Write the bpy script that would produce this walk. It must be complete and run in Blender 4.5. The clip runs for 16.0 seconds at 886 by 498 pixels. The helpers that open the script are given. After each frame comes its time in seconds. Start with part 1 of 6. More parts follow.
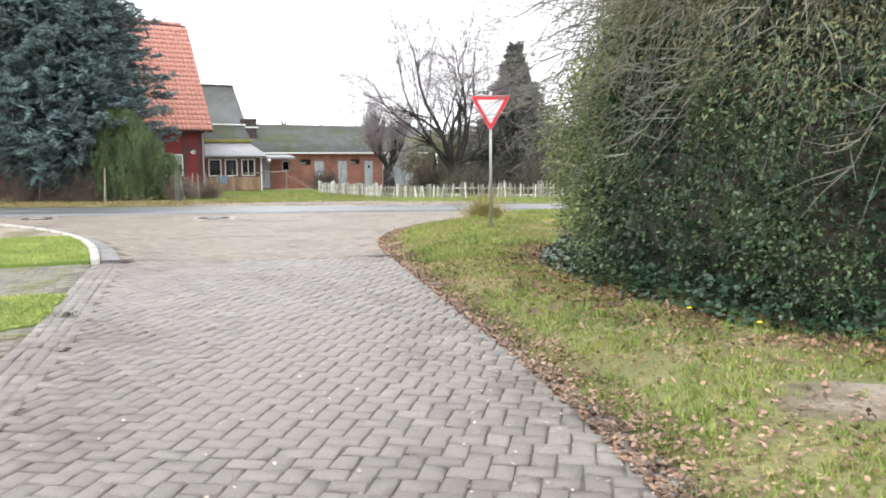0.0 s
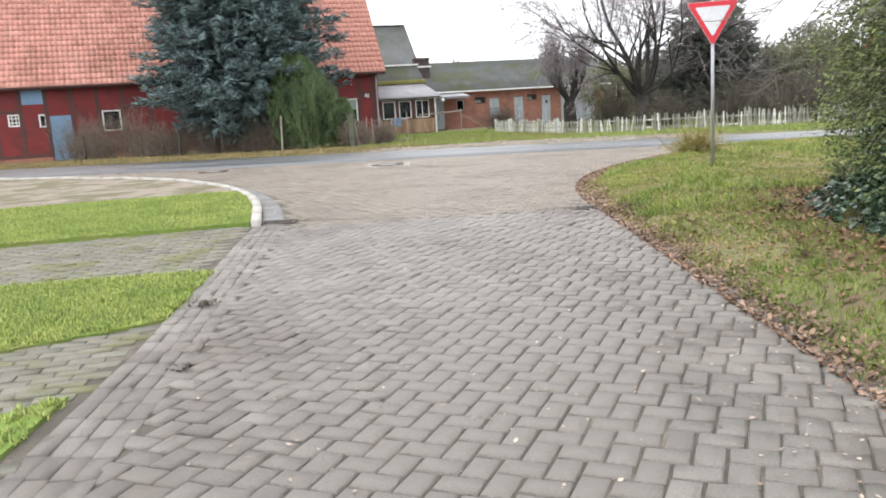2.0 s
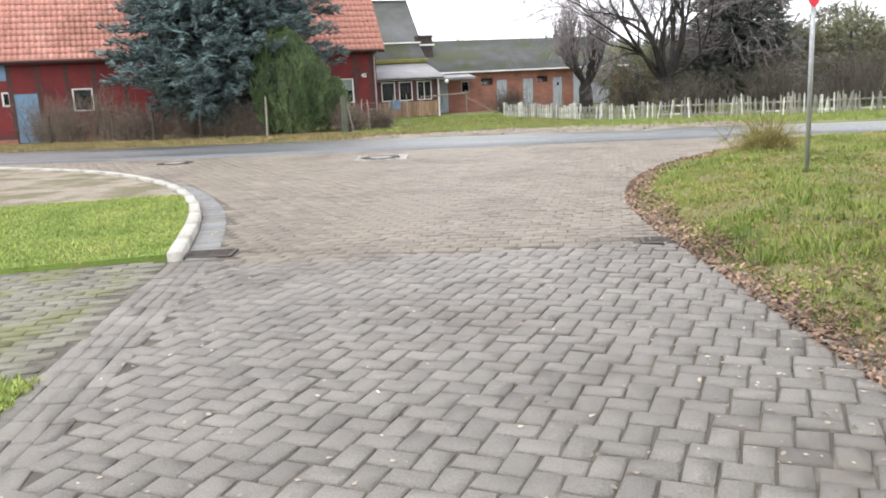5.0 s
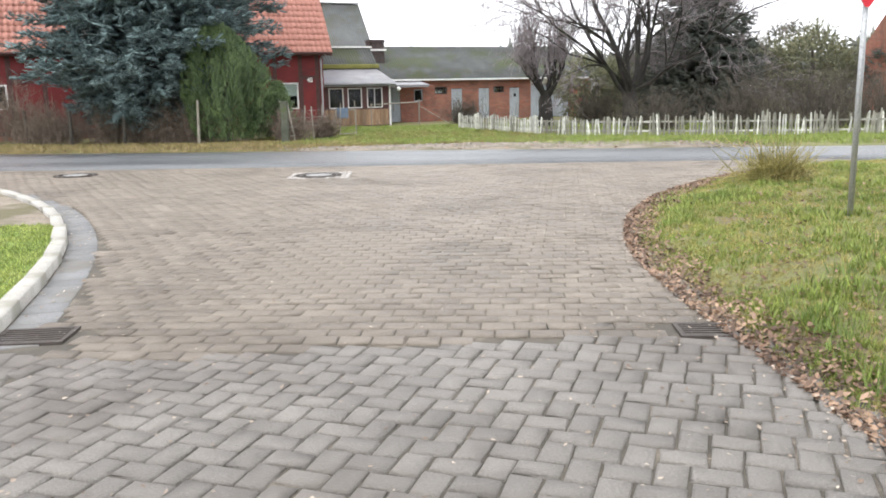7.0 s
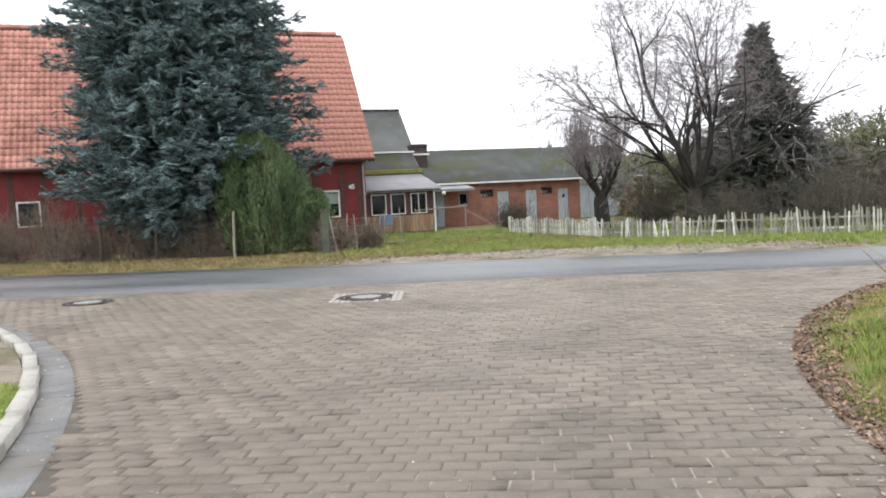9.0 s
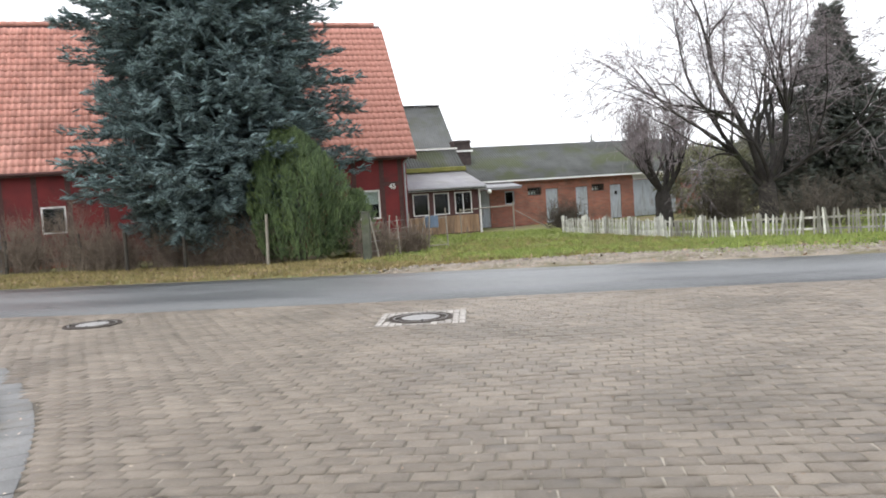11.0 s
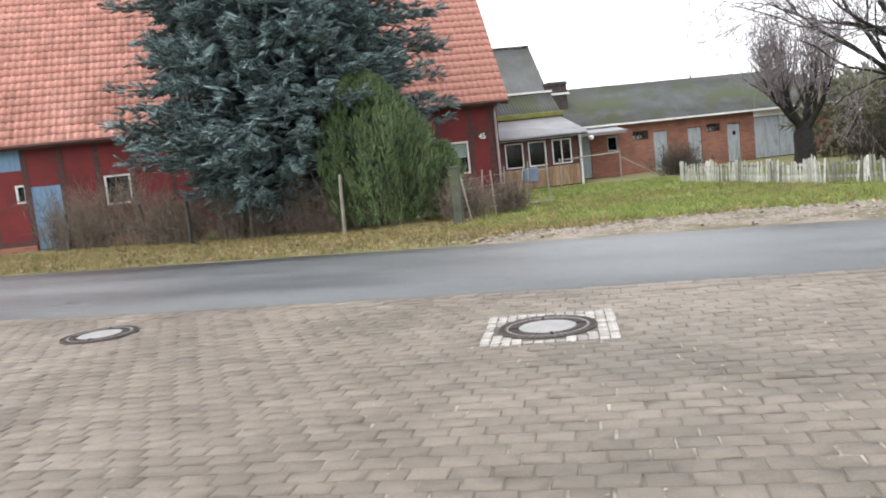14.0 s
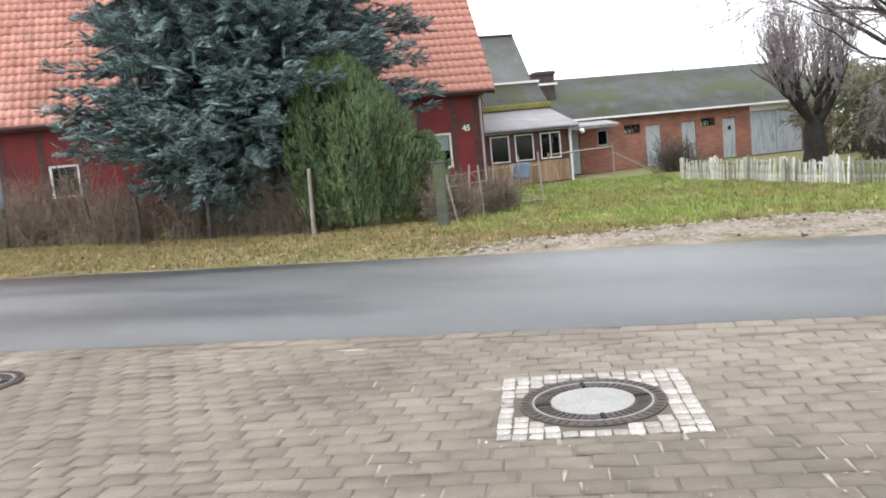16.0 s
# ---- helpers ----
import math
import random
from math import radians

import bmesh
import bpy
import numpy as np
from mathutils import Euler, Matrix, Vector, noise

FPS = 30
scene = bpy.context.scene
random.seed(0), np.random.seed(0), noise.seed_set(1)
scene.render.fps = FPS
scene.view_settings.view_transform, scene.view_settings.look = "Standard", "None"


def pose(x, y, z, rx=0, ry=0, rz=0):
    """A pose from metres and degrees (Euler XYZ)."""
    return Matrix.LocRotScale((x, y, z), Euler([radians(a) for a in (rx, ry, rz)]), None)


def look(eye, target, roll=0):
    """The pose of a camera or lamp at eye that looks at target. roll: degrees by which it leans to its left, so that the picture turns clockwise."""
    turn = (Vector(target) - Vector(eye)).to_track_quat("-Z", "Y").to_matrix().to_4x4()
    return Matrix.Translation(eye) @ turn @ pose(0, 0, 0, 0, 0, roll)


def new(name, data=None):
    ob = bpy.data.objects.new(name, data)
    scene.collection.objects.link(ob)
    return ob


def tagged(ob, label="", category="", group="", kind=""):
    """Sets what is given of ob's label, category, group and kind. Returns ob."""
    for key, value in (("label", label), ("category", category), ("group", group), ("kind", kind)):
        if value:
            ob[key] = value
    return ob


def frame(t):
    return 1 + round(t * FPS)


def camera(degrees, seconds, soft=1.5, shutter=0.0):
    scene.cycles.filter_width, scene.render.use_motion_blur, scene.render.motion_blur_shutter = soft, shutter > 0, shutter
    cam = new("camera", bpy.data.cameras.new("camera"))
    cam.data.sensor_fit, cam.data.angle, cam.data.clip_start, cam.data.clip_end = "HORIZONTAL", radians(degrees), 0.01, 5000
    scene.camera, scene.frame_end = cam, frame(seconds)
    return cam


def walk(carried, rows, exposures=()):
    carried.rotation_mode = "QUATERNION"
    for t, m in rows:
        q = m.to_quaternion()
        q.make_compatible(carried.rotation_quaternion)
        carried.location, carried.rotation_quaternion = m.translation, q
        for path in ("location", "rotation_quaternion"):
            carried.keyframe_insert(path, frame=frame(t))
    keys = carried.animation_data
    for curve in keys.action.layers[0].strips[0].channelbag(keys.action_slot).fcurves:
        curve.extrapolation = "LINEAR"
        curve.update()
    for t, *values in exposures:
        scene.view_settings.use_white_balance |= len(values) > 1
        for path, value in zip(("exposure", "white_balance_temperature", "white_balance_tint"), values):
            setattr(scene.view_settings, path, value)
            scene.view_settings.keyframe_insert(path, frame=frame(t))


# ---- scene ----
cam = camera(57.4, 16.0, soft=1.8)
METRES, EYE, TILT, LEAN, TURN = 20.0, 1.6, -2.7, 0.0, 0.0
ROWS = [
    (0.0, 0.0, 0.0, 0.0, -0.02, -3.44, 0.41),
    (0.5, -0.004, 0.0306, 0.0005, 1.57, -4.75, -0.37),
    (1.0, -0.0133, 0.0607, 0.001, 5.62, -5.33, -0.37),
    (1.5, -0.0205, 0.0915, 0.0009, 9.34, -6.68, -0.32),
    (2.0, -0.0298, 0.1237, 0.0026, 12.11, -7.5, 2.83),
    (2.5, -0.0354, 0.1516, 0.0043, 12.2, -7.45, 3.68),
    (3.0, -0.0443, 0.1816, 0.0055, 15.76, -7.18, 3.07),
    (5.5, -0.0737, 0.333, 0.0122, 11.64, -10.1, 2.01),
    (6.0, -0.0794, 0.3647, 0.0132, 11.51, -12.26, 1.09),
    (6.5, -0.087, 0.3969, 0.015, 8.67, -11.18, 0.8),
    (7.0, -0.0945, 0.4303, 0.0171, 8.94, -8.28, 0.8),
    (7.5, -0.1059, 0.4639, 0.0175, 9.65, -8.71, 1.27),
    (8.0, -0.1152, 0.4955, 0.0193, 10.19, -8.37, 0.57),
    (8.5, -0.1281, 0.5254, 0.0235, 11.1, -3.21, 1.69),
    (9.0, -0.1387, 0.5529, 0.0252, 11.64, -1.03, 2.37),
    (11.5, -0.1972, 0.6971, 0.0324, 14.64, -0.86, 3.21),
    (12.0, -0.2077, 0.7257, 0.0353, 14.93, -0.03, 3.4),
    (12.5, -0.217, 0.7536, 0.038, 16.59, 0.83, 3.15),
    (13.0, -0.229, 0.7829, 0.0376, 17.78, -1.07, 4.03),
    (13.5, -0.2386, 0.8129, 0.039, 19.31, -2.74, 4.38),
    (14.0, -0.2507, 0.8411, 0.0396, 20.39, -3.88, 5.18),
    (14.5, -0.2609, 0.8691, 0.0407, 19.29, -5.05, 5.18),
    (15.0, -0.2738, 0.8955, 0.0417, 19.87, -5.51, 4.75),
    (15.5, -0.2857, 0.9218, 0.0436, 19.69, -5.1, 5.35),
    (16.0, -0.2972, 0.949, 0.0457, 18.74, -4.52, 4.62),
]
walk(cam, [(t, pose(0, 0, EYE, TILT, LEAN, TURN) @ pose(METRES * x, METRES * y, METRES * z, 90 + pitch, roll, yaw)) for t, x, y, z, yaw, pitch, roll in ROWS],
     [(0, 1.03), (1, 0.93), (2, 0.82), (3, 0.74), (5.5, 0.88), (7.5, 0.88), (8.5, 0.7), (9, 0.55), (12.5, 0.58), (13.5, 0.67), (16, 0.88)])

# world: bright overcast sky
world = bpy.data.worlds.new("overcast")
scene.world = world
world.use_nodes = True
wn, wl = world.node_tree.nodes, world.node_tree.links
sky = wn.new("ShaderNodeTexSky")
sky.sky_type = "NISHITA"
sky.sun_disc = False
sky.sun_elevation, sky.sun_rotation = radians(38), radians(200)
sky.air_density, sky.dust_density, sky.ozone_density = 1.0, 4.0, 1.0
grey = wn.new("ShaderNodeHueSaturation")
grey.inputs["Saturation"].default_value = 0.12
wl.new(sky.outputs[0], grey.inputs["Color"])
cloud = wn.new("ShaderNodeMix")  # even cloud layer over the clear sky
cloud.data_type = "RGBA"
cloud.inputs[0].default_value, cloud.inputs[7].default_value = 0.8, (8.55, 8.75, 9.25, 1)
wl.new(grey.outputs[0], cloud.inputs[6])
wl.new(cloud.outputs[2], wn["Background"].inputs["Color"])
wn["Background"].inputs["Strength"].default_value = 0.15
sun = new("sun", bpy.data.lights.new("sun", "SUN"))
sun.data.energy, sun.data.angle, sun.data.color = 0.9, radians(25), (1.0, 0.97, 0.92)
sun.matrix_world = look((0, 0, 30), (4, 12, 0))

# ---------------------------------------------------------------- helpers
rnd = random.Random(7)
GY = -0.12  # level of the farmyard beyond the road


def smooth(a, b, x):
    t = min(1.0, max(0.0, (x - a) / (b - a)))
    return t * t * (3 - 2 * t)


def mesh_of(name, verts, faces, mats=None, soft=False):
    me = bpy.data.meshes.new(name)
    me.from_pydata([tuple(v) for v in verts], [], faces)
    for m in mats or ():
        me.materials.append(m)
    if soft:
        me.polygons.foreach_set("use_smooth", [True] * len(me.polygons))
    me.update()
    return me


def from_arrays(name, verts, faces, mat, soft=False):
    """Mesh from numpy verts (n,3) and faces (m,k), all faces with k corners."""
    me = bpy.data.meshes.new(name)
    n, k = faces.shape
    me.vertices.add(len(verts))
    me.vertices.foreach_set("co", np.ascontiguousarray(verts, dtype=np.float32).ravel())
    me.loops.add(n * k)
    me.loops.foreach_set("vertex_index", np.ascontiguousarray(faces, dtype=np.int32).ravel())
    me.polygons.add(n)
    me.polygons.foreach_set("loop_start", np.arange(0, n * k, k, dtype=np.int32))
    me.update(calc_edges=True)
    me.materials.append(mat)
    if soft:
        me.polygons.foreach_set("use_smooth", [True] * n)
    return me


def repeat(tv, tf, mats):
    """Template verts/faces repeated at the 4x4 matrices (n,4,4)."""
    mats = np.asarray(mats, dtype=np.float64)
    v = np.einsum("nij,kj->nki", mats[:, :3, :3], np.asarray(tv, float)) + mats[:, None, :3, 3]
    f = np.asarray(tf)[None] + (np.arange(len(mats)) * len(tv))[:, None, None]
    return v.reshape(-1, 3), f.reshape(-1, f.shape[2])


def frames_at(points, fwd, up_jitter, scale, rng):
    """Matrices at points, x axis along fwd, random roll, uniform scale."""
    n = len(points)
    x = fwd / np.maximum(np.linalg.norm(fwd, axis=1, keepdims=True), 1e-6)
    up = np.tile([0.0, 0.0, 1.0], (n, 1)) + rng.normal(0, up_jitter, (n, 3))
    y = np.cross(up, x)
    y /= np.maximum(np.linalg.norm(y, axis=1, keepdims=True), 1e-6)
    z = np.cross(x, y)
    m = np.zeros((n, 4, 4))
    s = np.asarray(scale).reshape(-1, 1)
    m[:, :3, 0], m[:, :3, 1], m[:, :3, 2], m[:, :3, 3] = x * s, y * s, z * s, points
    m[:, 3, 3] = 1
    return m


def part(name, bm, material, parent=None, label="", soft=False):
    """One mesh object from a bmesh (or mesh), under its parent."""
    if isinstance(bm, bpy.types.Mesh):
        me = bm
    else:
        bmesh.ops.recalc_face_normals(bm, faces=bm.faces)
        me = bpy.data.meshes.new(name)
        bm.to_mesh(me)
        bm.free()
        me.materials.append(material)
        if soft:
            me.polygons.foreach_set("use_smooth", [True] * len(me.polygons))
    ob = new(name, me)
    if parent:
        ob.parent = parent
    if label:
        ob["label"] = label
    return ob


def box(bm, x0, x1, y0, y1, z0, z1, bevel=0.0, m=None):
    r = bmesh.ops.create_cube(bm, size=1.0)
    vs = r["verts"]
    for v in vs:
        v.co = Vector(((x0 + x1) / 2 + v.co.x * (x1 - x0), (y0 + y1) / 2 + v.co.y * (y1 - y0), (z0 + z1) / 2 + v.co.z * (z1 - z0)))
    if bevel:
        es = list({e for v in vs for e in v.link_edges})
        r2 = bmesh.ops.bevel(bm, geom=es, offset=bevel, segments=1, affect="EDGES", profile=0.5)
        vs = list({v for f in r2["faces"] for v in f.verts} | {v for v in vs if v.is_valid})
    if m is not None:
        bmesh.ops.transform(bm, matrix=m, verts=vs)
    return bm


def boxes(*rows, bevel=0.0):
    bm = bmesh.new()
    for r in rows:
        box(bm, *r, bevel=bevel)
    return bm


def rod(bm, a, b, r0, r1=None, n=8):
    a, b = Vector(a), Vector(b)
    r1 = r0 if r1 is None else r1
    q = (b - a).to_track_quat("Z", "Y").to_matrix().to_4x4()
    m = Matrix.Translation((a + b) / 2) @ q
    bmesh.ops.create_cone(bm, cap_ends=True, segments=n, radius1=r0, radius2=r1, depth=(b - a).length, matrix=m)
    return bm


def wall_with_holes(u0, u1, z0, z1, v0, v1, holes):
    """Wall slab along u with rectangular holes (u0,u1,z0,z1), thickness v0..v1; convex pieces."""
    us = sorted({u0, u1, *[h[0] for h in holes], *[h[1] for h in holes]})
    zs = sorted({z0, z1, *[h[2] for h in holes], *[h[3] for h in holes]})
    solid = {}
    for i in range(len(us) - 1):
        for j in range(len(zs) - 1):
            cu, cz = (us[i] + us[i + 1]) / 2, (zs[j] + zs[j + 1]) / 2
            solid[i, j] = not any(h[0] < cu < h[1] and h[2] < cz < h[3] for h in holes)
    bm = bmesh.new()
    vert = {}

    def at(i, j, v):
        if (i, j, v) not in vert:
            vert[i, j, v] = bm.verts.new((us[i], v, zs[j]))
        return vert[i, j, v]
    for (i, j), s in solid.items():
        if not s:
            continue
        for v in (v0, v1):
            bm.faces.new([at(i, j, v), at(i + 1, j, v), at(i + 1, j + 1, v), at(i, j + 1, v)])
        for di, dj, a, b in ((-1, 0, (0, 0), (0, 1)), (1, 0, (1, 0), (1, 1)), (0, -1, (0, 0), (1, 0)), (0, 1, (0, 1), (1, 1))):
            if not solid.get((i + di, j + dj), False):
                bm.faces.new([at(i + a[0], j + a[1], v0), at(i + b[0], j + b[1], v0), at(i + b[0], j + b[1], v1), at(i + a[0], j + a[1], v1)])
    return bm


# ---------------------------------------------------------------- materials
def surf(name, c1, c2, scale=6.0, rough=0.8, bump=0.3, fine=60.0, c3=None, scale3=1.2, cover3=0.5, metal=0.0, vary=0.0, coords="Object", stretch=(1, 1, 1), spec=0.4, dist=0.01, island=0.0, rvar=0.12):
    """Two-tone surface with coarse and fine grain, an optional third tone in patches."""
    m = bpy.data.materials.new(name)
    m.use_nodes = True
    n, l = m.node_tree.nodes, m.node_tree.links
    b = n["Principled BSDF"]
    tc = n.new("ShaderNodeTexCoord")
    mp = n.new("ShaderNodeMapping")
    mp.inputs["Scale"].default_value = stretch
    l.new(tc.outputs[coords], mp.inputs["Vector"])

    def noise_at(s, d, rgh=0.6):
        t = n.new("ShaderNodeTexNoise")
        t.inputs["Scale"].default_value, t.inputs["Detail"].default_value, t.inputs["Roughness"].default_value = s, d, rgh
        l.new(mp.outputs[0], t.inputs["Vector"])
        return t

    def ramp(src, lo, hi):
        r = n.new("ShaderNodeMapRange")
        r.inputs["From Min"].default_value, r.inputs["From Max"].default_value = lo, hi
        l.new(src, r.inputs["Value"])
        return r.outputs[0]

    def mix(f, a, c, kind="MIX"):
        x = n.new("ShaderNodeMix")
        x.data_type, x.blend_type = "RGBA", kind
        for s, v in ((x.inputs[0], f), (x.inputs[6], a), (x.inputs[7], c)):
            if isinstance(v, (int, float)):
                s.default_value = v
            elif isinstance(v, tuple):
                s.default_value = (*v, 1)
            else:
                l.new(v, s)
        return x.outputs[2]
    big, small = noise_at(scale, 5), noise_at(fine, 4, 0.7)
    col = mix(ramp(big.outputs[0], 0.32, 0.68), c1, c2)
    g = n.new("ShaderNodeMapRange")
    g.inputs["From Min"].default_value, g.inputs["From Max"].default_value, g.inputs["To Min"].default_value, g.inputs["To Max"].default_value = 0.3, 0.7, 0.7, 1.28
    l.new(small.outputs[0], g.inputs["Value"])
    comb = n.new("ShaderNodeCombineColor")
    for i in range(3):
        l.new(g.outputs[0], comb.inputs[i])
    col = mix(1.0, col, comb.outputs[0], "MULTIPLY")
    if c3:
        third = noise_at(scale3, 6)
        edge = 0.5 + (0.5 - cover3) * 0.5
        col = mix(ramp(third.outputs[0], edge - 0.05, edge + 0.07), col, c3)
    if vary or island:
        if island:
            oi = n.new("ShaderNodeNewGeometry")
            src, amount = oi.outputs["Random Per Island"], island
        else:
            oi = n.new("ShaderNodeObjectInfo")
            src, amount = oi.outputs["Random"], vary
        v = n.new("ShaderNodeMapRange")
        v.inputs["To Min"].default_value, v.inputs["To Max"].default_value = 1 - amount, 1 + amount
        l.new(src, v.inputs["Value"])
        hs = n.new("ShaderNodeHueSaturation")
        l.new(v.outputs[0], hs.inputs["Value"])
        l.new(col, hs.inputs["Color"])
        col = hs.outputs[0]
    l.new(col, b.inputs["Base Color"])
    rr = n.new("ShaderNodeMapRange")
    rr.inputs["To Min"].default_value, rr.inputs["To Max"].default_value = max(0.02, rough - rvar), min(1, rough + rvar)
    l.new(big.outputs[0], rr.inputs["Value"])
    l.new(rr.outputs[0], b.inputs["Roughness"])
    b.inputs["Metallic"].default_value = metal
    b.inputs["Specular IOR Level"].default_value = spec
    if bump:
        bp = n.new("ShaderNodeBump")
        bp.inputs["Strength"].default_value, bp.inputs["Distance"].default_value = bump, dist
        l.new(small.outputs[0], bp.inputs["Height"])
        l.new(bp.outputs[0], b.inputs["Normal"])
    return m


def leafy(name, c1, c2, rough=0.5, through_light=0.25, spread=0.35):
    """Foliage: colour varies leaf by leaf, some light passes through."""
    m = bpy.data.materials.new(name)
    m.use_nodes = True
    n, l = m.node_tree.nodes, m.node_tree.links
    b = n["Principled BSDF"]
    ge = n.new("ShaderNodeNewGeometry")
    tc = n.new("ShaderNodeTexCoord")
    t = n.new("ShaderNodeTexNoise")
    t.inputs["Scale"].default_value = 1.3
    l.new(tc.outputs["Object"], t.inputs["Vector"])
    a = n.new("ShaderNodeMath")
    a.operation = "MULTIPLY_ADD"
    a.inputs[1].default_value, a.inputs[2].default_value = 1.6, -0.55
    l.new(t.outputs[0], a.inputs[0])
    s = n.new("ShaderNodeMath")
    s.operation, s.use_clamp = "MULTIPLY_ADD", True
    s.inputs[1].default_value = 0.5
    l.new(ge.outputs["Random Per Island"], s.inputs[0])
    l.new(a.outputs[0], s.inputs[2])
    x = n.new("ShaderNodeMix")
    x.data_type = "RGBA"
    x.inputs[6].default_value, x.inputs[7].default_value = (*c1, 1), (*c2, 1)
    l.new(s.outputs[0], x.inputs[0])
    v = n.new("ShaderNodeMapRange")
    v.inputs["To Min"].default_value, v.inputs["To Max"].default_value = 1 - spread, 1 + spread
    l.new(ge.outputs["Random Per Island"], v.inputs["Value"])
    hs = n.new("ShaderNodeHueSaturation")
    l.new(v.outputs[0], hs.inputs["Value"])
    l.new(x.outputs[2], hs.inputs["Color"])
    l.new(hs.outputs[0], b.inputs["Base Color"])
    b.inputs["Roughness"].default_value = rough
    tr = n.new("ShaderNodeBsdfTranslucent")
    l.new(hs.outputs[0], tr.inputs["Color"])
    mx = n.new("ShaderNodeMixShader")
    mx.inputs[0].default_value = through_light
    l.new(b.outputs[0], mx.inputs[1])
    l.new(tr.outputs[0], mx.inputs[2])
    l.new(mx.outputs[0], n["Material Output"].inputs["Surface"])
    return m


def brickwork(name, c1, c2, mortar, width=0.25, height=0.075, joint=0.012, dirt=(0.12, 0.07, 0.05)):
    m = surf(name, c1, c2, 1.5, 0.9, 0.0, 40)
    n, l = m.node_tree.nodes, m.node_tree.links
    b = n["Principled BSDF"]
    tc = n.new("ShaderNodeTexCoord")
    sep = n.new("ShaderNodeSeparateXYZ")
    l.new(tc.outputs["Object"], sep.inputs[0])
    add = n.new("ShaderNodeMath")
    l.new(sep.outputs[0], add.inputs[0])
    l.new(sep.outputs[1], add.inputs[1])
    com = n.new("ShaderNodeCombineXYZ")
    l.new(add.outputs[0], com.inputs[0])
    l.new(sep.outputs[2], com.inputs[1])
    br = n.new("ShaderNodeTexBrick")
    br.inputs["Scale"].default_value, br.inputs["Brick Width"].default_value, br.inputs["Row Height"].default_value, br.inputs["Mortar Size"].default_value = 1.0, width, height, joint
    br.inputs["Bias"].default_value = -0.1
    br.inputs["Mortar Smooth"].default_value = 0.3
    l.new(com.outputs[0], br.inputs["Vector"])
    br.inputs["Color1"].default_value, br.inputs["Color2"].default_value, br.inputs["Mortar"].default_value = (1.2, 1.15, 1.1, 1), (0.7, 0.68, 0.68, 1), (1, 1, 1, 1)
    old = b.inputs["Base Color"].links[0].from_socket
    x = n.new("ShaderNodeMix")
    x.data_type, x.blend_type = "RGBA", "MULTIPLY"
    x.inputs[0].default_value = 1
    l.new(old, x.inputs[6])
    l.new(br.outputs["Color"], x.inputs[7])
    y = n.new("ShaderNodeMix")
    y.data_type = "RGBA"
    l.new(br.outputs["Fac"], y.inputs[0])
    l.new(x.outputs[2], y.inputs[6])
    y.inputs[7].default_value = (*mortar, 1)
    st = n.new("ShaderNodeTexNoise")
    st.inputs["Scale"].default_value, st.inputs["Detail"].default_value = 0.9, 6
    l.new(tc.outputs["Object"], st.inputs["Vector"])
    mr = n.new("ShaderNodeMapRange")
    mr.inputs["From Min"].default_value, mr.inputs["From Max"].default_value, mr.inputs["To Max"].default_value = 0.5, 0.75, 0.7
    l.new(st.outputs[0], mr.inputs["Value"])
    z = n.new("ShaderNodeMix")
    z.data_type = "RGBA"
    l.new(mr.outputs[0], z.inputs[0])
    l.new(y.outputs[2], z.inputs[6])
    z.inputs[7].default_value = (*dirt, 1)
    l.new(z.outputs[2], b.inputs["Base Color"])
    bp = n.new("ShaderNodeBump")
    bp.invert = True
    bp.inputs["Strength"].default_value, bp.inputs["Distance"].default_value = 0.8, 0.012
    l.new(br.outputs["Fac"], bp.inputs["Height"])
    l.new(bp.outputs[0], b.inputs["Normal"])
    return m


def glassy(name, tint=(0.02, 0.025, 0.03)):
    m = bpy.data.materials.new(name)
    m.use_nodes = True
    n, l = m.node_tree.nodes, m.node_tree.links
    clear, gloss, both = n.new("ShaderNodeBsdfTransparent"), n.new("ShaderNodeBsdfGlossy"), n.new("ShaderNodeMixShader")
    clear.inputs["Color"].default_value = (0.80, 0.85, 0.84, 1)
    gloss.inputs["Roughness"].default_value = 0.04
    both.inputs[0].default_value = 0.015
    l.new(clear.outputs[0], both.inputs[1])
    l.new(gloss.outputs[0], both.inputs[2])
    l.new(both.outputs[0], n["Material Output"].inputs["Surface"])
    return m


M_PAVER = surf("concrete_paver", (0.2, 0.182, 0.164), (0.26, 0.238, 0.214), 1.3, 0.5, 1.0, 90, (0.175, 0.154, 0.135), 0.5, 0.4, island=0.14, dist=0.015, spec=0.55)
M_PAVER_B = surf("concrete_paver_brown", (0.195, 0.163, 0.13), (0.26, 0.219, 0.176), 0.9, 0.5, 1.0, 90, (0.165, 0.139, 0.11), 0.5, 0.4, island=0.15, dist=0.015, spec=0.55)
M_SAND = surf("pale_joint_sand", (0.115, 0.10, 0.08), (0.19, 0.168, 0.138), 2.5, 0.95, 0.6, 80, (0.36, 0.325, 0.275), 2.3, 0.36)
M_JOINT = surf("joint_sand", (0.075, 0.068, 0.056), (0.125, 0.11, 0.09), 3, 0.95, 0.6, 80, (0.22, 0.19, 0.155), 2.2, 0.3)
M_GUTTER = surf("gutter_concrete", (0.16, 0.16, 0.16), (0.22, 0.22, 0.22), 1.5, 0.8, 0.4, 80, (0.17, 0.16, 0.145), 1.2, 0.4, island=0.1)
M_KERB = surf("kerb_concrete", (0.35, 0.335, 0.305), (0.44, 0.42, 0.385), 2.5, 0.85, 0.5, 70, (0.29, 0.28, 0.235), 1.8, 0.3, vary=0.04)
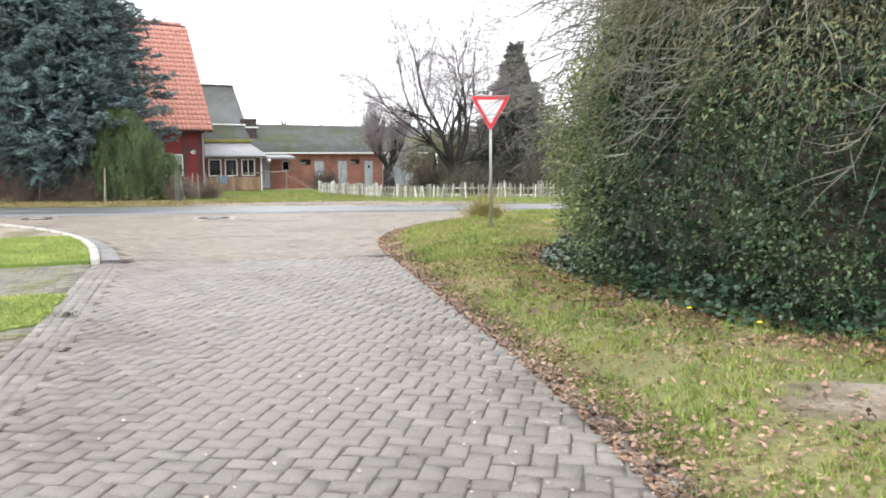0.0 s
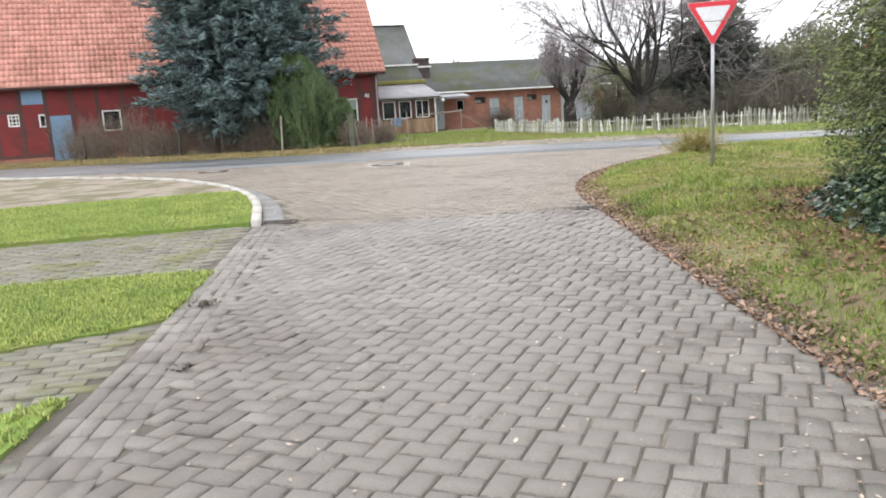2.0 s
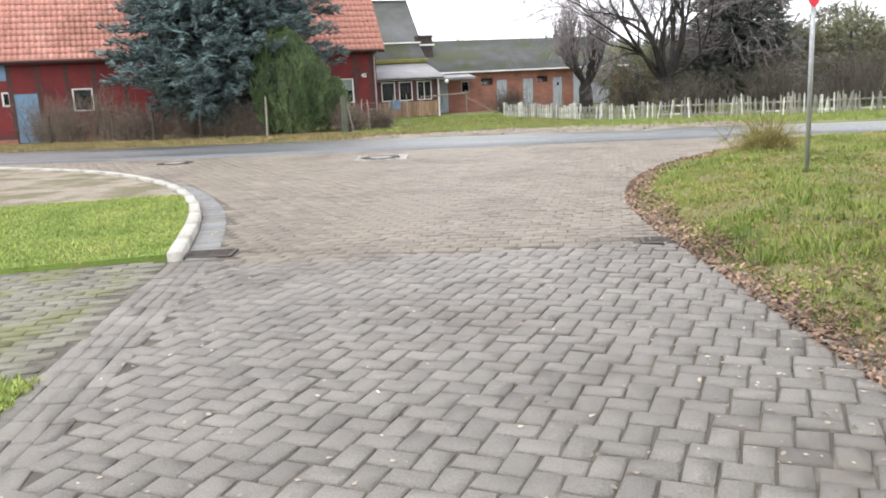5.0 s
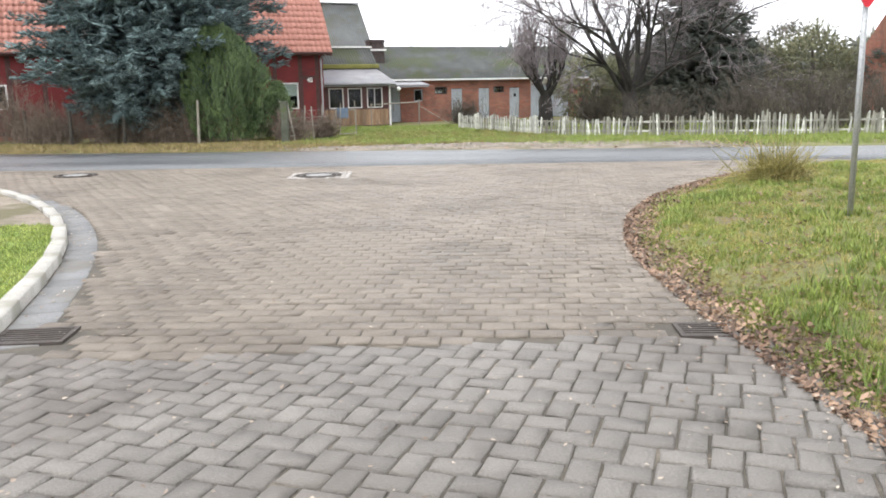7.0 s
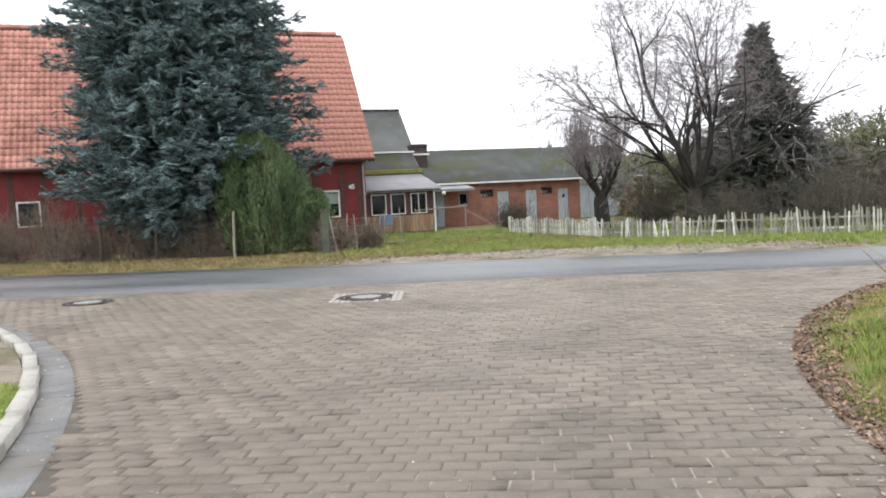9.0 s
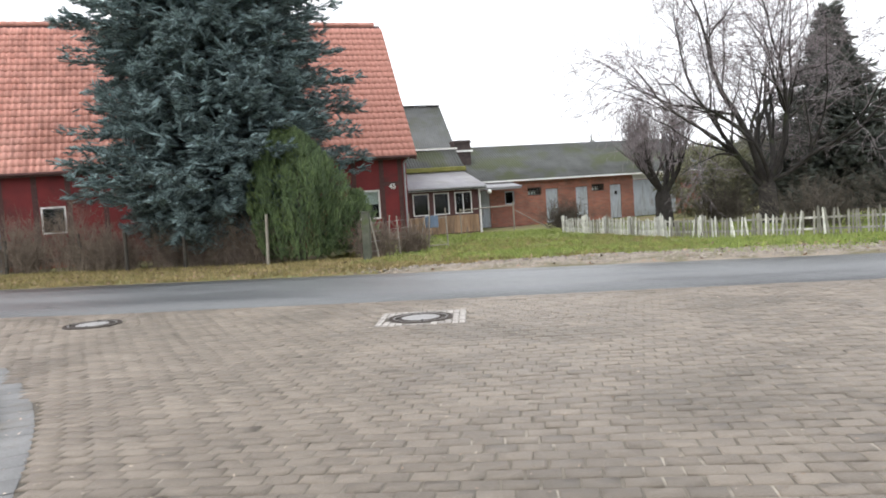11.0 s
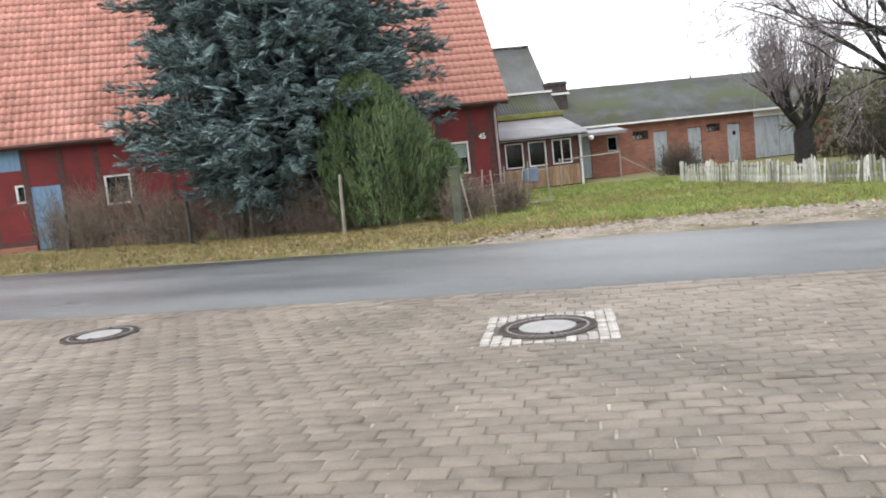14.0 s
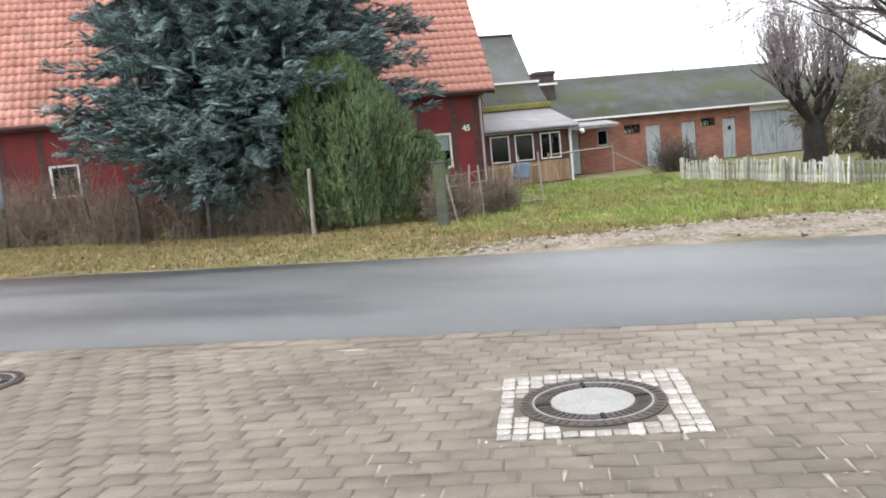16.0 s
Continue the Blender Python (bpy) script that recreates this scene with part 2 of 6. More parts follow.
M_ASPHALT = surf("damp_asphalt", (0.10, 0.106, 0.11), (0.155, 0.162, 0.168), 0.35, 0.36, 1.0, 170, (0.07, 0.074, 0.08), 0.25, 0.42, spec=0.6, rvar=0.26, stretch=(0.35, 1.6, 1), dist=0.008)
M_GROUND = surf("verge_soil", (0.13, 0.145, 0.05), (0.21, 0.20, 0.085), 0.8, 0.95, 0.8, 30, (0.18, 0.135, 0.085), 0.35, 0.4, dist=0.03)
M_DIRT = surf("bare_sandy_earth", (0.22, 0.185, 0.145), (0.31, 0.265, 0.215), 2.4, 0.95, 0.9, 30, (0.145, 0.13, 0.075), 1.1, 0.5, dist=0.03)
M_LAWN = surf("lawn_soil", (0.12, 0.19, 0.035), (0.19, 0.26, 0.055), 2.0, 0.95, 0.6, 60, (0.2, 0.19, 0.08), 1.3, 0.25)
M_GRASS = leafy("grass_green", (0.125, 0.195, 0.038), (0.30, 0.35, 0.085), 0.55, 0.3)
M_LAWNBLADE = leafy("lawn_blades", (0.18, 0.26, 0.05), (0.37, 0.41, 0.12), 0.5, 0.3, 0.45)
M_DRYGRASS = leafy("grass_straw", (0.27, 0.25, 0.075), (0.46, 0.385, 0.15), 0.7, 0.25)
M_LEAF_BROWN = leafy("fallen_leaves", (0.12, 0.066, 0.045), (0.33, 0.225, 0.155), 0.7, 0.15, 0.55)
M_LEAF_PALE = leafy("dry_pale_leaves", (0.24, 0.16, 0.11), (0.55, 0.48, 0.40), 0.7, 0.15, 0.35)
M_SPRUCE = leafy("blue_spruce_needles", (0.05, 0.084, 0.087), (0.195, 0.275, 0.278), 0.6, 0.1, 0.5)
M_THUJA = leafy("thuja_sprays", (0.036, 0.074, 0.028), (0.125, 0.18, 0.06), 0.6, 0.15, 0.5)
M_CONIFER = leafy("dark_conifer_needles", (0.042, 0.052, 0.045), (0.095, 0.11, 0.092), 0.7, 0.1)
M_HEDGE = leafy("hedge_leaves", (0.022, 0.05, 0.026), (0.12, 0.18, 0.078), 0.42, 0.2, 0.6)
M_HEDGE_TOP = leafy("willow_leaves", (0.10, 0.10, 0.05), (0.235, 0.225, 0.12), 0.7, 0.25, 0.45)
# real ivy, and the painted shade of the hedge's inner leaves
M_IVY_HEDGE_SHADE = leafy("ivy_and_hedge_shade_leaves", (0.02, 0.05, 0.028), (0.06, 0.10, 0.06), 0.25, 0.05, 0.4)
M_FRINGE = leafy("pale_hedge_leaves", (0.10, 0.13, 0.05), (0.26, 0.30, 0.12), 0.55, 0.3, 0.4)
M_FARLEAF = leafy("far_tree_foliage", (0.11, 0.115, 0.085), (0.20, 0.19, 0.14), 0.8, 0.2)
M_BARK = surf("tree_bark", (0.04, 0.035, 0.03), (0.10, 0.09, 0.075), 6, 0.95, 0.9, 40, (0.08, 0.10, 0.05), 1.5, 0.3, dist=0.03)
M_BARK_DARK = surf("dark_wet_bark", (0.016, 0.014, 0.013), (0.042, 0.037, 0.033), 6, 0.9, 0.9, 40, (0.04, 0.045, 0.025), 1.5, 0.3, dist=0.03)
M_BARKPALE = surf("pale_branch_bark", (0.13, 0.125, 0.10), (0.23, 0.22, 0.18), 6, 0.9, 0.6, 40)
M_TWIG = surf("bare_twigs", (0.17, 0.145, 0.155), (0.27, 0.235, 0.245), 4, 0.9, 0.2)
M_SHRUB = surf("dry_shrub_twigs", (0.12, 0.095, 0.075), (0.25, 0.20, 0.16), 4, 0.9, 0.2, island=0.3)
M_SHRUB_DARK = surf("dark_shrub_twigs", (0.055, 0.05, 0.042), (0.14, 0.12, 0.095), 4, 0.9, 0.2, island=0.3)
M_TILE = surf("clay_roof_tile", (0.45, 0.20, 0.155), (0.53, 0.27, 0.22), 0.8, 0.6, 0.3, 40, (0.39, 0.18, 0.14), 0.5, 0.4, island=0.16)
M_REDWALL = surf("red_painted_panel", (0.135, 0.018, 0.02), (0.195, 0.028, 0.028), 1.2, 0.75, 0.3, 30, (0.10, 0.025, 0.024), 0.8, 0.35)
M_TIMBER = surf("dark_timber", (0.06, 0.03, 0.03), (0.11, 0.055, 0.05), 3, 0.85, 0.6, 40, stretch=(1, 1, 6))
M_BROWNWALL = surf("brown_weathered_wall", (0.20, 0.10, 0.06), (0.30, 0.17, 0.11), 1.5, 0.9, 0.4, 30)
M_BRICK = brickwork("red_brickwork", (0.27, 0.085, 0.055), (0.38, 0.14, 0.095), (0.27, 0.215, 0.18))
M_WHITE = surf("white_paint", (0.68, 0.68, 0.65), (0.80, 0.80, 0.78), 2, 0.5, 0.15, 50)
M_PICKET_OLD = surf("bare_grey_picket", (0.16, 0.155, 0.125), (0.30, 0.295, 0.26), 3, 0.9, 0.4, 50, (0.5, 0.5, 0.46), 1.3, 0.35, vary=0.3)
M_PICKET = surf("flaking_white_paint", (0.44, 0.45, 0.40), (0.66, 0.66, 0.62), 3, 0.8, 0.4, 50, (0.17, 0.17, 0.12), 1.1, 0.42, vary=0.3)
M_BLUE = surf("blue_painted_wood", (0.15, 0.26, 0.40), (0.20, 0.32, 0.46), 2, 0.6, 0.2, 40, stretch=(6, 6, 1))
M_BLUEGREY = surf("faded_blue_enamel", (0.10, 0.145, 0.21), (0.14, 0.19, 0.26), 3, 0.5, 0.1, 40, (0.11, 0.10, 0.09), 2.0, 0.25)
M_GREYDOOR = surf("weathered_grey_door", (0.33, 0.37, 0.41), (0.45, 0.49, 0.53), 2.5, 0.8, 0.4, 40, (0.25, 0.24, 0.22), 1.6, 0.3, stretch=(5, 5, 0.7))
M_WOOD = surf("weathered_boards", (0.24, 0.15, 0.09), (0.36, 0.25, 0.16), 3, 0.85, 0.5, 50, (0.17, 0.14, 0.12), 1.2, 0.3, stretch=(6, 6, 0.8), vary=0.3)
M_POSTWOOD = surf("grey_post_wood", (0.22, 0.20, 0.165), (0.36, 0.33, 0.285), 4, 0.9, 0.6, 50, stretch=(4, 4, 0.8))
M_CONCRETE = surf("mossy_concrete", (0.06, 0.068, 0.05), (0.11, 0.112, 0.088), 3, 0.95, 0.7, 50, (0.07, 0.09, 0.035), 2.0, 0.4)
M_ETERNIT = surf("grey_corrugated_sheet", (0.29, 0.29, 0.31), (0.38, 0.38, 0.40), 1.5, 0.75, 0.3, 50, (0.28, 0.28, 0.27), 0.8, 0.35)
M_OLDROOF = surf("mossy_dark_corrugated_roof", (0.06, 0.064, 0.06), (0.105, 0.11, 0.108), 0.9, 0.9, 0.5, 40, (0.068, 0.078, 0.044), 0.5, 0.42)
M_GREYROOF = surf("grey_weathered_sheet_roof", (0.085, 0.09, 0.09), (0.135, 0.14, 0.14), 0.9, 0.9, 0.5, 40, (0.09, 0.095, 0.075), 0.5, 0.4)
M_ROADGRASS = leafy("faded_roadside_grass", (0.15, 0.14, 0.05), (0.31, 0.24, 0.11), 0.8, 0.2)
M_MOSS = surf("moss", (0.15, 0.15, 0.04), (0.23, 0.22, 0.07), 3, 1.0, 0.8, 40)
M_STEEL = surf("galvanised_steel", (0.38, 0.39, 0.40), (0.48, 0.49, 0.50), 8, 0.5, 0.1, 60, metal=0.6)
M_IRON = surf("cast_iron", (0.055, 0.045, 0.04), (0.10, 0.085, 0.075), 8, 0.6, 0.4, 90, metal=0.3)
M_LIDFILL = surf("cover_concrete", (0.25, 0.245, 0.24), (0.32, 0.315, 0.31), 4, 0.8, 0.4, 90)
M_SETT = surf("pale_granite_sett", (0.27, 0.25, 0.23), (0.40, 0.375, 0.35), 4, 0.8, 0.5, 70, vary=0.25)
M_COBBLE = surf("field_stone", (0.17, 0.145, 0.12), (0.31, 0.275, 0.24), 4, 0.85, 0.5, 70, island=0.25)
M_SIGNRED = surf("sign_red", (0.58, 0.03, 0.05), (0.62, 0.04, 0.06), 4, 0.4, 0.0)
M_SIGNWHITE = surf("sign_white", (0.62, 0.63, 0.66), (0.68, 0.69, 0.72), 4, 0.4, 0.0)
# near-black paint standing in for the shade in rooms and openings
M_DARK = surf("painted_unlit_black", (0.008, 0.008, 0.008), (0.016, 0.015, 0.014), 2, 0.9, 0.0)
M_GLASS = glassy("window_glass")
M_CURTAIN = surf("net_curtain", (0.55, 0.56, 0.52), (0.68, 0.68, 0.64), 3, 0.9, 0.2, stretch=(10, 10, 1))
M_YELLOW = surf("yellow_petal", (0.75, 0.62, 0.03), (0.85, 0.72, 0.05), 9, 0.6, 0.0)
M_FARWOOD = surf("far_woodland", (0.10, 0.11, 0.095), (0.17, 0.17, 0.15), 0.15, 1.0, 0.6, 2)
M_CHIMNEY = surf("sooty_brick", (0.05, 0.04, 0.04), (0.09, 0.07, 0.065), 5, 0.9, 0.5)

# ---------------------------------------------------------------- ground, road, paving
RIGHT = [(-8, 1.5), (0, 1.22), (2, 1.13), (3.72, 1.03), (4.92, 0.88), (6.77, 0.55), (8.98, 0.08), (11.86, -0.5), (13.4, -0.82), (14.56, -1.08), (16, -1.3), (17, -1.33), (18.4, -1.25), (19.4, -1.05), (20.4, -0.8), (21.3, -0.45), (22.3, 0.08), (23.2, 0.55), (24.0, 1.15), (24.8, 2.0), (25.3, 2.9), (25.7, 3.9), (26.2, 5.6), (26.7, 9.0)]
LEFT = [(-8, -2.0), (0, -2.3), (4.7, -2.75), (7.4, -3.5), (9.6, -4.2), (12.8, -5.2), (13.2, -5.33)]
KERB = [(-5.62, 12.98), (-5.92, 13.66), (-6.4, 14.72), (-7.1, 16.07), (-8.15, 17.65), (-9.35, 19.1), (-11.2, 20.8), (-13.6, 22.3), (-16.4, 23.5), (-20, 24.45), (-26, 24.9), (-33, 25.1)]
ROAD_EDGE = [(-33, 25.3), (-15, 25.18), (-12.5, 25.2), (-10.8, 25.38), (-8.7, 25.55), (-6, 25.83), (-4, 26.05), (-2, 26.25), (4, 26.75), (12, 27.0)]
ROAD_FAR = 30.42


def road_near(x):
    return float(np.interp(x, [p[0] for p in ROAD_EDGE], [p[1] for p in ROAD_EDGE]))



def interp(rows, y):
    return float(np.interp(y, [r[0] for r in rows], [r[1] for r in rows]))


def right_edge(y):
    return sum(interp(RIGHT, y + d) for d in (-0.4, 0, 0.4)) / 3


def left_edge(y):
    return interp(LEFT, y)


def kerb_x(y):
    return float(np.interp(y, [k[1] for k in KERB], [k[0] for k in KERB]))


def ground_z(x, y):
    z = GY * smooth(31.5, 38, y) - 0.05 * (1 - smooth(30.3, 31.2, y))
    z += 0.02 * noise.noise((x * 0.6, y * 0.6, 1.0)) * smooth(30.6, 31.5, y)
    return z


def grid_mesh(name, xs, ys, zf, mat):
    verts = [(x, y, zf(x, y)) for y in ys for x in xs]
    w = len(xs)
    faces = [(j * w + i, j * w + i + 1, (j + 1) * w + i + 1, (j + 1) * w + i) for j in range(len(ys) - 1) for i in range(w - 1)]
    return mesh_of(name, verts, faces, [mat], True)


def spaced(*spans):
    out = []
    for a, b, n in spans:
        out += [a + (b - a) * i / n for i in range(n)]
    return out + [spans[-1][1]]


ground = new("ground", grid_mesh("ground", spaced((-600, -60, 14), (-60, -30, 20), (-30, 20, 100), (20, 60, 24), (60, 600, 14)), spaced((-60, 24, 12), (24, 30, 4), (30, 50, 60), (50, 120, 20), (120, 800, 14)), ground_z, M_GROUND))
tagged(ground, "rough grassy ground with patches of bare soil", "ground", kind="structure")


def road_edge_wobble(x, s):
    return 0.05 * noise.noise((x * 0.5, s, 0)) + 0.03 * noise.noise((x * 2.1, s, 4))


xs = spaced((-220, -40, 24), (-40, 25, 260), (25, 220, 24))
rv, rf = [], []
for i, x in enumerate(xs):
    a, b = road_near(x), ROAD_FAR + road_edge_wobble(x, 7)
    for k, f in enumerate((0, 0.25, 0.5, 0.75, 1)):
        rv.append((x, a + (b - a) * f, 0.004 + 0.035 * math.sin(math.pi * f)))
    rv.append((x, b, -0.12))
    rv.append((x, a, -0.12))
for i in range(len(xs) - 1):
    for k in range(7):
        p, q = i * 7 + k, i * 7 + (k + 1) % 7
        rf.append((p, p + 7, q + 7, q))
road = tagged(new("road", mesh_of("road", rv, rf, [M_ASPHALT], True)), "damp grey asphalt village road", "road", kind="structure")

# bedding under the stones
bed = bmesh.new()
outline = [(left_edge(y) - 1.2, y) for y in (-8, 0, 4.7, 7.4, 9.6)] + [(-30, 0), (-30, 16), (-8.5, 12.5)] + [k for k in KERB] + [p for p in ROAD_EDGE[:9]] + [(right_edge(y) + 0.25, y) for y in (25.3, 24, 22.3, 20.4, 18.4, 16, 13.4, 9, 6.8, 4, 0, -8)]
bed.faces.new([bed.verts.new((x, y, -0.013)) for x, y in outline])
bmesh.ops.triangulate(bed, faces=bed.faces)
pavement = tagged(part("pavement", bed, M_JOINT), "grey concrete block paving with dark mossy joints", "pavement", kind="structure")

jb = bmesh.new()
j_out = [(-5.0, 13.4)] + [(x + 0.62, y) for x, y in KERB[1:8]] + [(-26, 25.2)] + [(x, y - 0.02) for x, y in ROAD_EDGE[1:9]] + [(right_edge(y) + 0.2, y) for y in (25.2, 24, 22.3, 20.4, 18.4, 16, 14.0)] + [(-1.2, 14.05), (-3.3, 13.6), (-4.2, 13.35)]
jb.faces.new([jb.verts.new((x, y, -0.0075)) for x, y in j_out])
bmesh.ops.triangulate(jb, faces=jb.faces)
part("joint_sand", jb, M_SAND, pavement, "pale sand in the joints")

# ---------------------------------------------------------------- verges
def strip_between(name, ys, x0f, x1f, zf, mat, n):
    verts, faces = [], []
    for y in ys:
        a, b = x0f(y), x1f(y)
        for i in range(n + 1):
            f = (i / n) ** 1.8
            x = a + (b - a) * f
            verts.append((x, y, zf(x, y, x - a)))
    w = n + 1
    for j in range(len(ys) - 1):
        for i in range(n):
            faces.append((j * w + i, j * w + i + 1, (j + 1) * w + i + 1, (j + 1) * w + i))
    return mesh_of(name, verts, faces, [mat], True)


def verge_z(x, y, d=None):
    d = x - right_edge(y) if d is None else d
    return -0.03 + 0.19 * smooth(-0.05, 1.6, d) * (1 - 0.75 * smooth(23.5, 26.4, y)) + 0.035 * noise.noise((x * 1.3, y * 1.3, 5)) * smooth(0, 0.5, d)


verge = tagged(new("verge", strip_between("verge", spaced((-8, 26.6, 134)), right_edge, lambda y: 60, verge_z, M_GROUND, 60)), "rough grass verge strewn with brown leaves", "verge", kind="structure")


def inside(poly, x, y):
    r = False
    for (x0, y0), (x1, y1) in zip(poly, poly[1:] + poly[:1]):
        if (y0 > y) != (y1 > y) and x < (x1 - x0) * (y - y0) / (y1 - y0) + x0:
            r = not r
    return r


LAWN_UP = [(-5.75, 13.05), (-6.0, 13.66), (-6.5, 14.72), (-7.2, 16.1), (-7.95, 17.3), (-8.3, 17.5), (-9.6, 16.9), (-12.5, 15.6), (-20, 12.5), (-30, 8), (-30, 1.4), (-20, 6.0), (-12, 10.1), (-8.3, 11.85)]
LAWN_MID = [(-4.1, 8.0), (-4.3, 8.7), (-4.62, 9.75), (-5.0, 9.72), (-6.33, 9.28), (-9, 8.3), (-14, 6.0), (-22, 1.5), (-22, -6.5), (-9, 3.5), (-4.95, 7.1), (-4.4, 7.65)]
LAWN_LOW = [(-3.72, 6.35), (-4.0, 5.95), (-6.0, 4.3), (-9, 1.8), (-9, -6), (-2.6, -6), (-2.7, 0), (-3.2, 4.4)]
GRAVEL = [(-7.95, 17.35), (-8.3, 17.75), (-9.5, 19.1), (-11.3, 20.7), (-13.7, 22.2), (-16.5, 23.35), (-20, 24.3), (-30, 25.2), (-30, 8.1), (-20, 12.6), (-12.5, 15.7), (-9.6, 17.0), (-8.3, 17.5)]


def slab_of(name, poly, z0, z1, mat, bump=0.0):
    bm = bmesh.new()
    f = bm.faces.new([bm.verts.new((x, y, z1)) for x, y in poly])
    r = bmesh.ops.extrude_face_region(bm, geom=[f])
    for v in r["geom"]:
        if isinstance(v, bmesh.types.BMVert):
            v.co.z = z0
    bmesh.ops.triangulate(bm, faces=bm.faces)
    return part(name, bm, mat)


lawn_up = tagged(slab_of("lawn", LAWN_UP, -0.1, 0.05, M_LAWN), "short bright green lawn beside the kerb", "lawn", kind="structure")
lawn_mid = tagged(slab_of("lawn", LAWN_MID, -0.1, 0.012, M_LAWN), "short bright green lawn beside the lane", "lawn", kind="structure")
lawn_low = tagged(slab_of("lawn", LAWN_LOW, -0.1, 0.012, M_LAWN), "short green lawn corner beside the lane", "lawn", kind="structure")
gravel = tagged(slab_of("gravel_patch", GRAVEL, -0.1, 0.05, M_DIRT), "bare sandy patch behind the kerb", "gravel", kind="structure")

# ---------------------------------------------------------------- farmhouse, local frame: u along the front, v inward
HOUSE = pose(-14.0, 47.4, GY, 0, 0, 32)


def to_world(u, v, z=0.0):
    return HOUSE @ Vector((u, v, z))


def empty(name, m, label, category, group="", kind=""):
    ob = new(name)
    ob.empty_display_size = 0.3
    ob.matrix_world = m
    return tagged(ob, label, category, group, kind)


def window_in(parent, u0, u1, z0, z1, v, mat=M_WHITE, bars=(1, 1), fr=0.07, curtain=False, name="window"):
    w = part(name, boxes((u0, u1, v - 0.03, v + 0.05, z0, z0 + fr), (u0, u1, v - 0.03, v + 0.05, z1 - fr, z1), (u0, u0 + fr, v - 0.03, v + 0.05, z0 + fr, z1 - fr), (u1 - fr, u1, v - 0.03, v + 0.05, z0 + fr, z1 - fr)), mat, parent)
    nx, nz = bars
    for i in range(1, nx):
        x = u0 + (u1 - u0) * i / nx
        part("glazing_bar", boxes((x - 0.02, x + 0.02, v - 0.015, v + 0.035, z0 + fr, z1 - fr)), mat, w)
    for i in range(1, nz):
        z = z0 + (z1 - z0) * i / nz
        part("glazing_bar", boxes((u0 + fr, u1 - fr, v - 0.012, v + 0.03, z - 0.02, z + 0.02)), mat, w)
    pane = part("pane", boxes((u0 + fr, u1 - fr, v + 0.008, v + 0.014, z0 + fr, z1 - fr)), M_GLASS, w)
    pane.visible_shadow = False
    if curtain:
        part("curtain", boxes((u0 + fr, u1 - fr, v + 0.09, v + 0.1, z0 + fr + (z1 - z0) * 0.45, z1 - fr)), M_CURTAIN, w, "pale net curtain")
    return w


house = empty("farmhouse", HOUSE, "red-walled half-timbered farmhouse with an orange tiled roof", "house")
D, EAVE, RIDGE, ULEFT = 8.8, 3.72, 10.3, -26.0  # heights above the yard
k = -GY
FRONT_HOLES = [(-14.45, -13.55, 1.2 + k, 2.25 + k), (-16.9, -15.9, 0.0, 2.12 + k), (-18.05, -17.05, 2.72 + k, 3.6 + k), (-17.38, -17.03, 1.58 + k, 2.22 + k), (-18.76, -18.22, 1.68 + k, 2.28 + k), (-2.05, -1.08, 0.89 + k, 2.15 + k)]
part("wall", wall_with_holes(-20.7, 0, 0, 3.95, 0, 0.25, FRONT_HOLES), M_REDWALL, house)
part("wall", wall_with_holes(0.25, D, 0, 3.9, -0.25, 0, []), M_REDWALL, house).matrix_local = pose(0, 0, 0, 0, 0, 90) @ pose(0, 0.0, 0)
part("wall", wall_with_holes(ULEFT, -20.7, 0, 3.9, 1.4, 1.65, [(-22.0, -21.2, 1.2, 2.1)]), M_BROWNWALL, house, "brown weathered recessed wall")
part("wall", boxes((-20.7, -20.45, 0.25, 1.4, 0, 3.9)), M_BROWNWALL, house)
part("wall", boxes((ULEFT, 0, D - 0.25, D, 0, 3.9)), M_REDWALL, house)
part("wall", boxes((ULEFT, ULEFT + 0.25, 1.65, D - 0.25, 0, 3.9)), M_REDWALL, house)
for u in (-0.125, ULEFT + 0.125):
    bm = bmesh.new()
    a = [bm.verts.new((u + s * 0.12, y, z)) for s in (-1, 1) for y, z in ((0.1, 3.9), (D - 0.1, 3.9), (D / 2, RIDGE - 0.25))]
    bm.faces.new(a[:3]), bm.faces.new(a[3:])
    for i in range(3):
        bm.faces.new((a[i], a[(i + 1) % 3], a[3 + (i + 1) % 3], a[3 + i]))
    part("gable", bm, M_REDWALL, house)
# added sheet: the darkness of the rooms is put into its colour
part("interior", boxes((-20.2, -0.3, 1.2, 1.25, 0.1, 3.8)), M_DARK, house, "near-black sheet standing in for the unlit rooms")
# timber frame on the front
for u in (-20.55, -19.3, -18.15, -16.98, -15.8, -14.6, -13.42, -12.1, -10.6, -9.1, -7.6, -6.1, -4.6, -3.1, -2.18, -0.95, -0.12):
    part("timber_post", boxes((u - 0.1, u + 0.1, -0.015, 0.0, 0.35, 3.9)), M_TIMBER, house)
for z, spans in ((0.3, ((-20.65, -16.95), (-15.85, -0.02))), (2.5, ((-13.32, -2.28), (-20.65, -18.25), (-0.85, -0.22))), (3.78, ((-20.65, -0.02),))):
    for a, b in spans:
        part("timber_rail", boxes((a, b, -0.022, 0.0, z - 0.09, z + 0.09)), M_TIMBER, house)
part("plinth", boxes((-20.7, -16.95, -0.06, 0.0, 0, 0.21), (-15.85, 0, -0.06, 0.0, 0, 0.21)), M_BRICK, house)
window_in(house, -14.45, -13.55, 1.2 + k, 2.25 + k, 0.04)
window_in(house, -17.38, -17.03, 1.58 + k, 2.22 + k, 0.04)
window_in(house, -18.76, -18.22, 1.68 + k, 2.28 + k, 0.04, bars=(3, 3))
window_in(house, -2.05, -1.08, 0.89 + k, 2.15 + k, 0.04, bars=(1, 1), curtain=True)
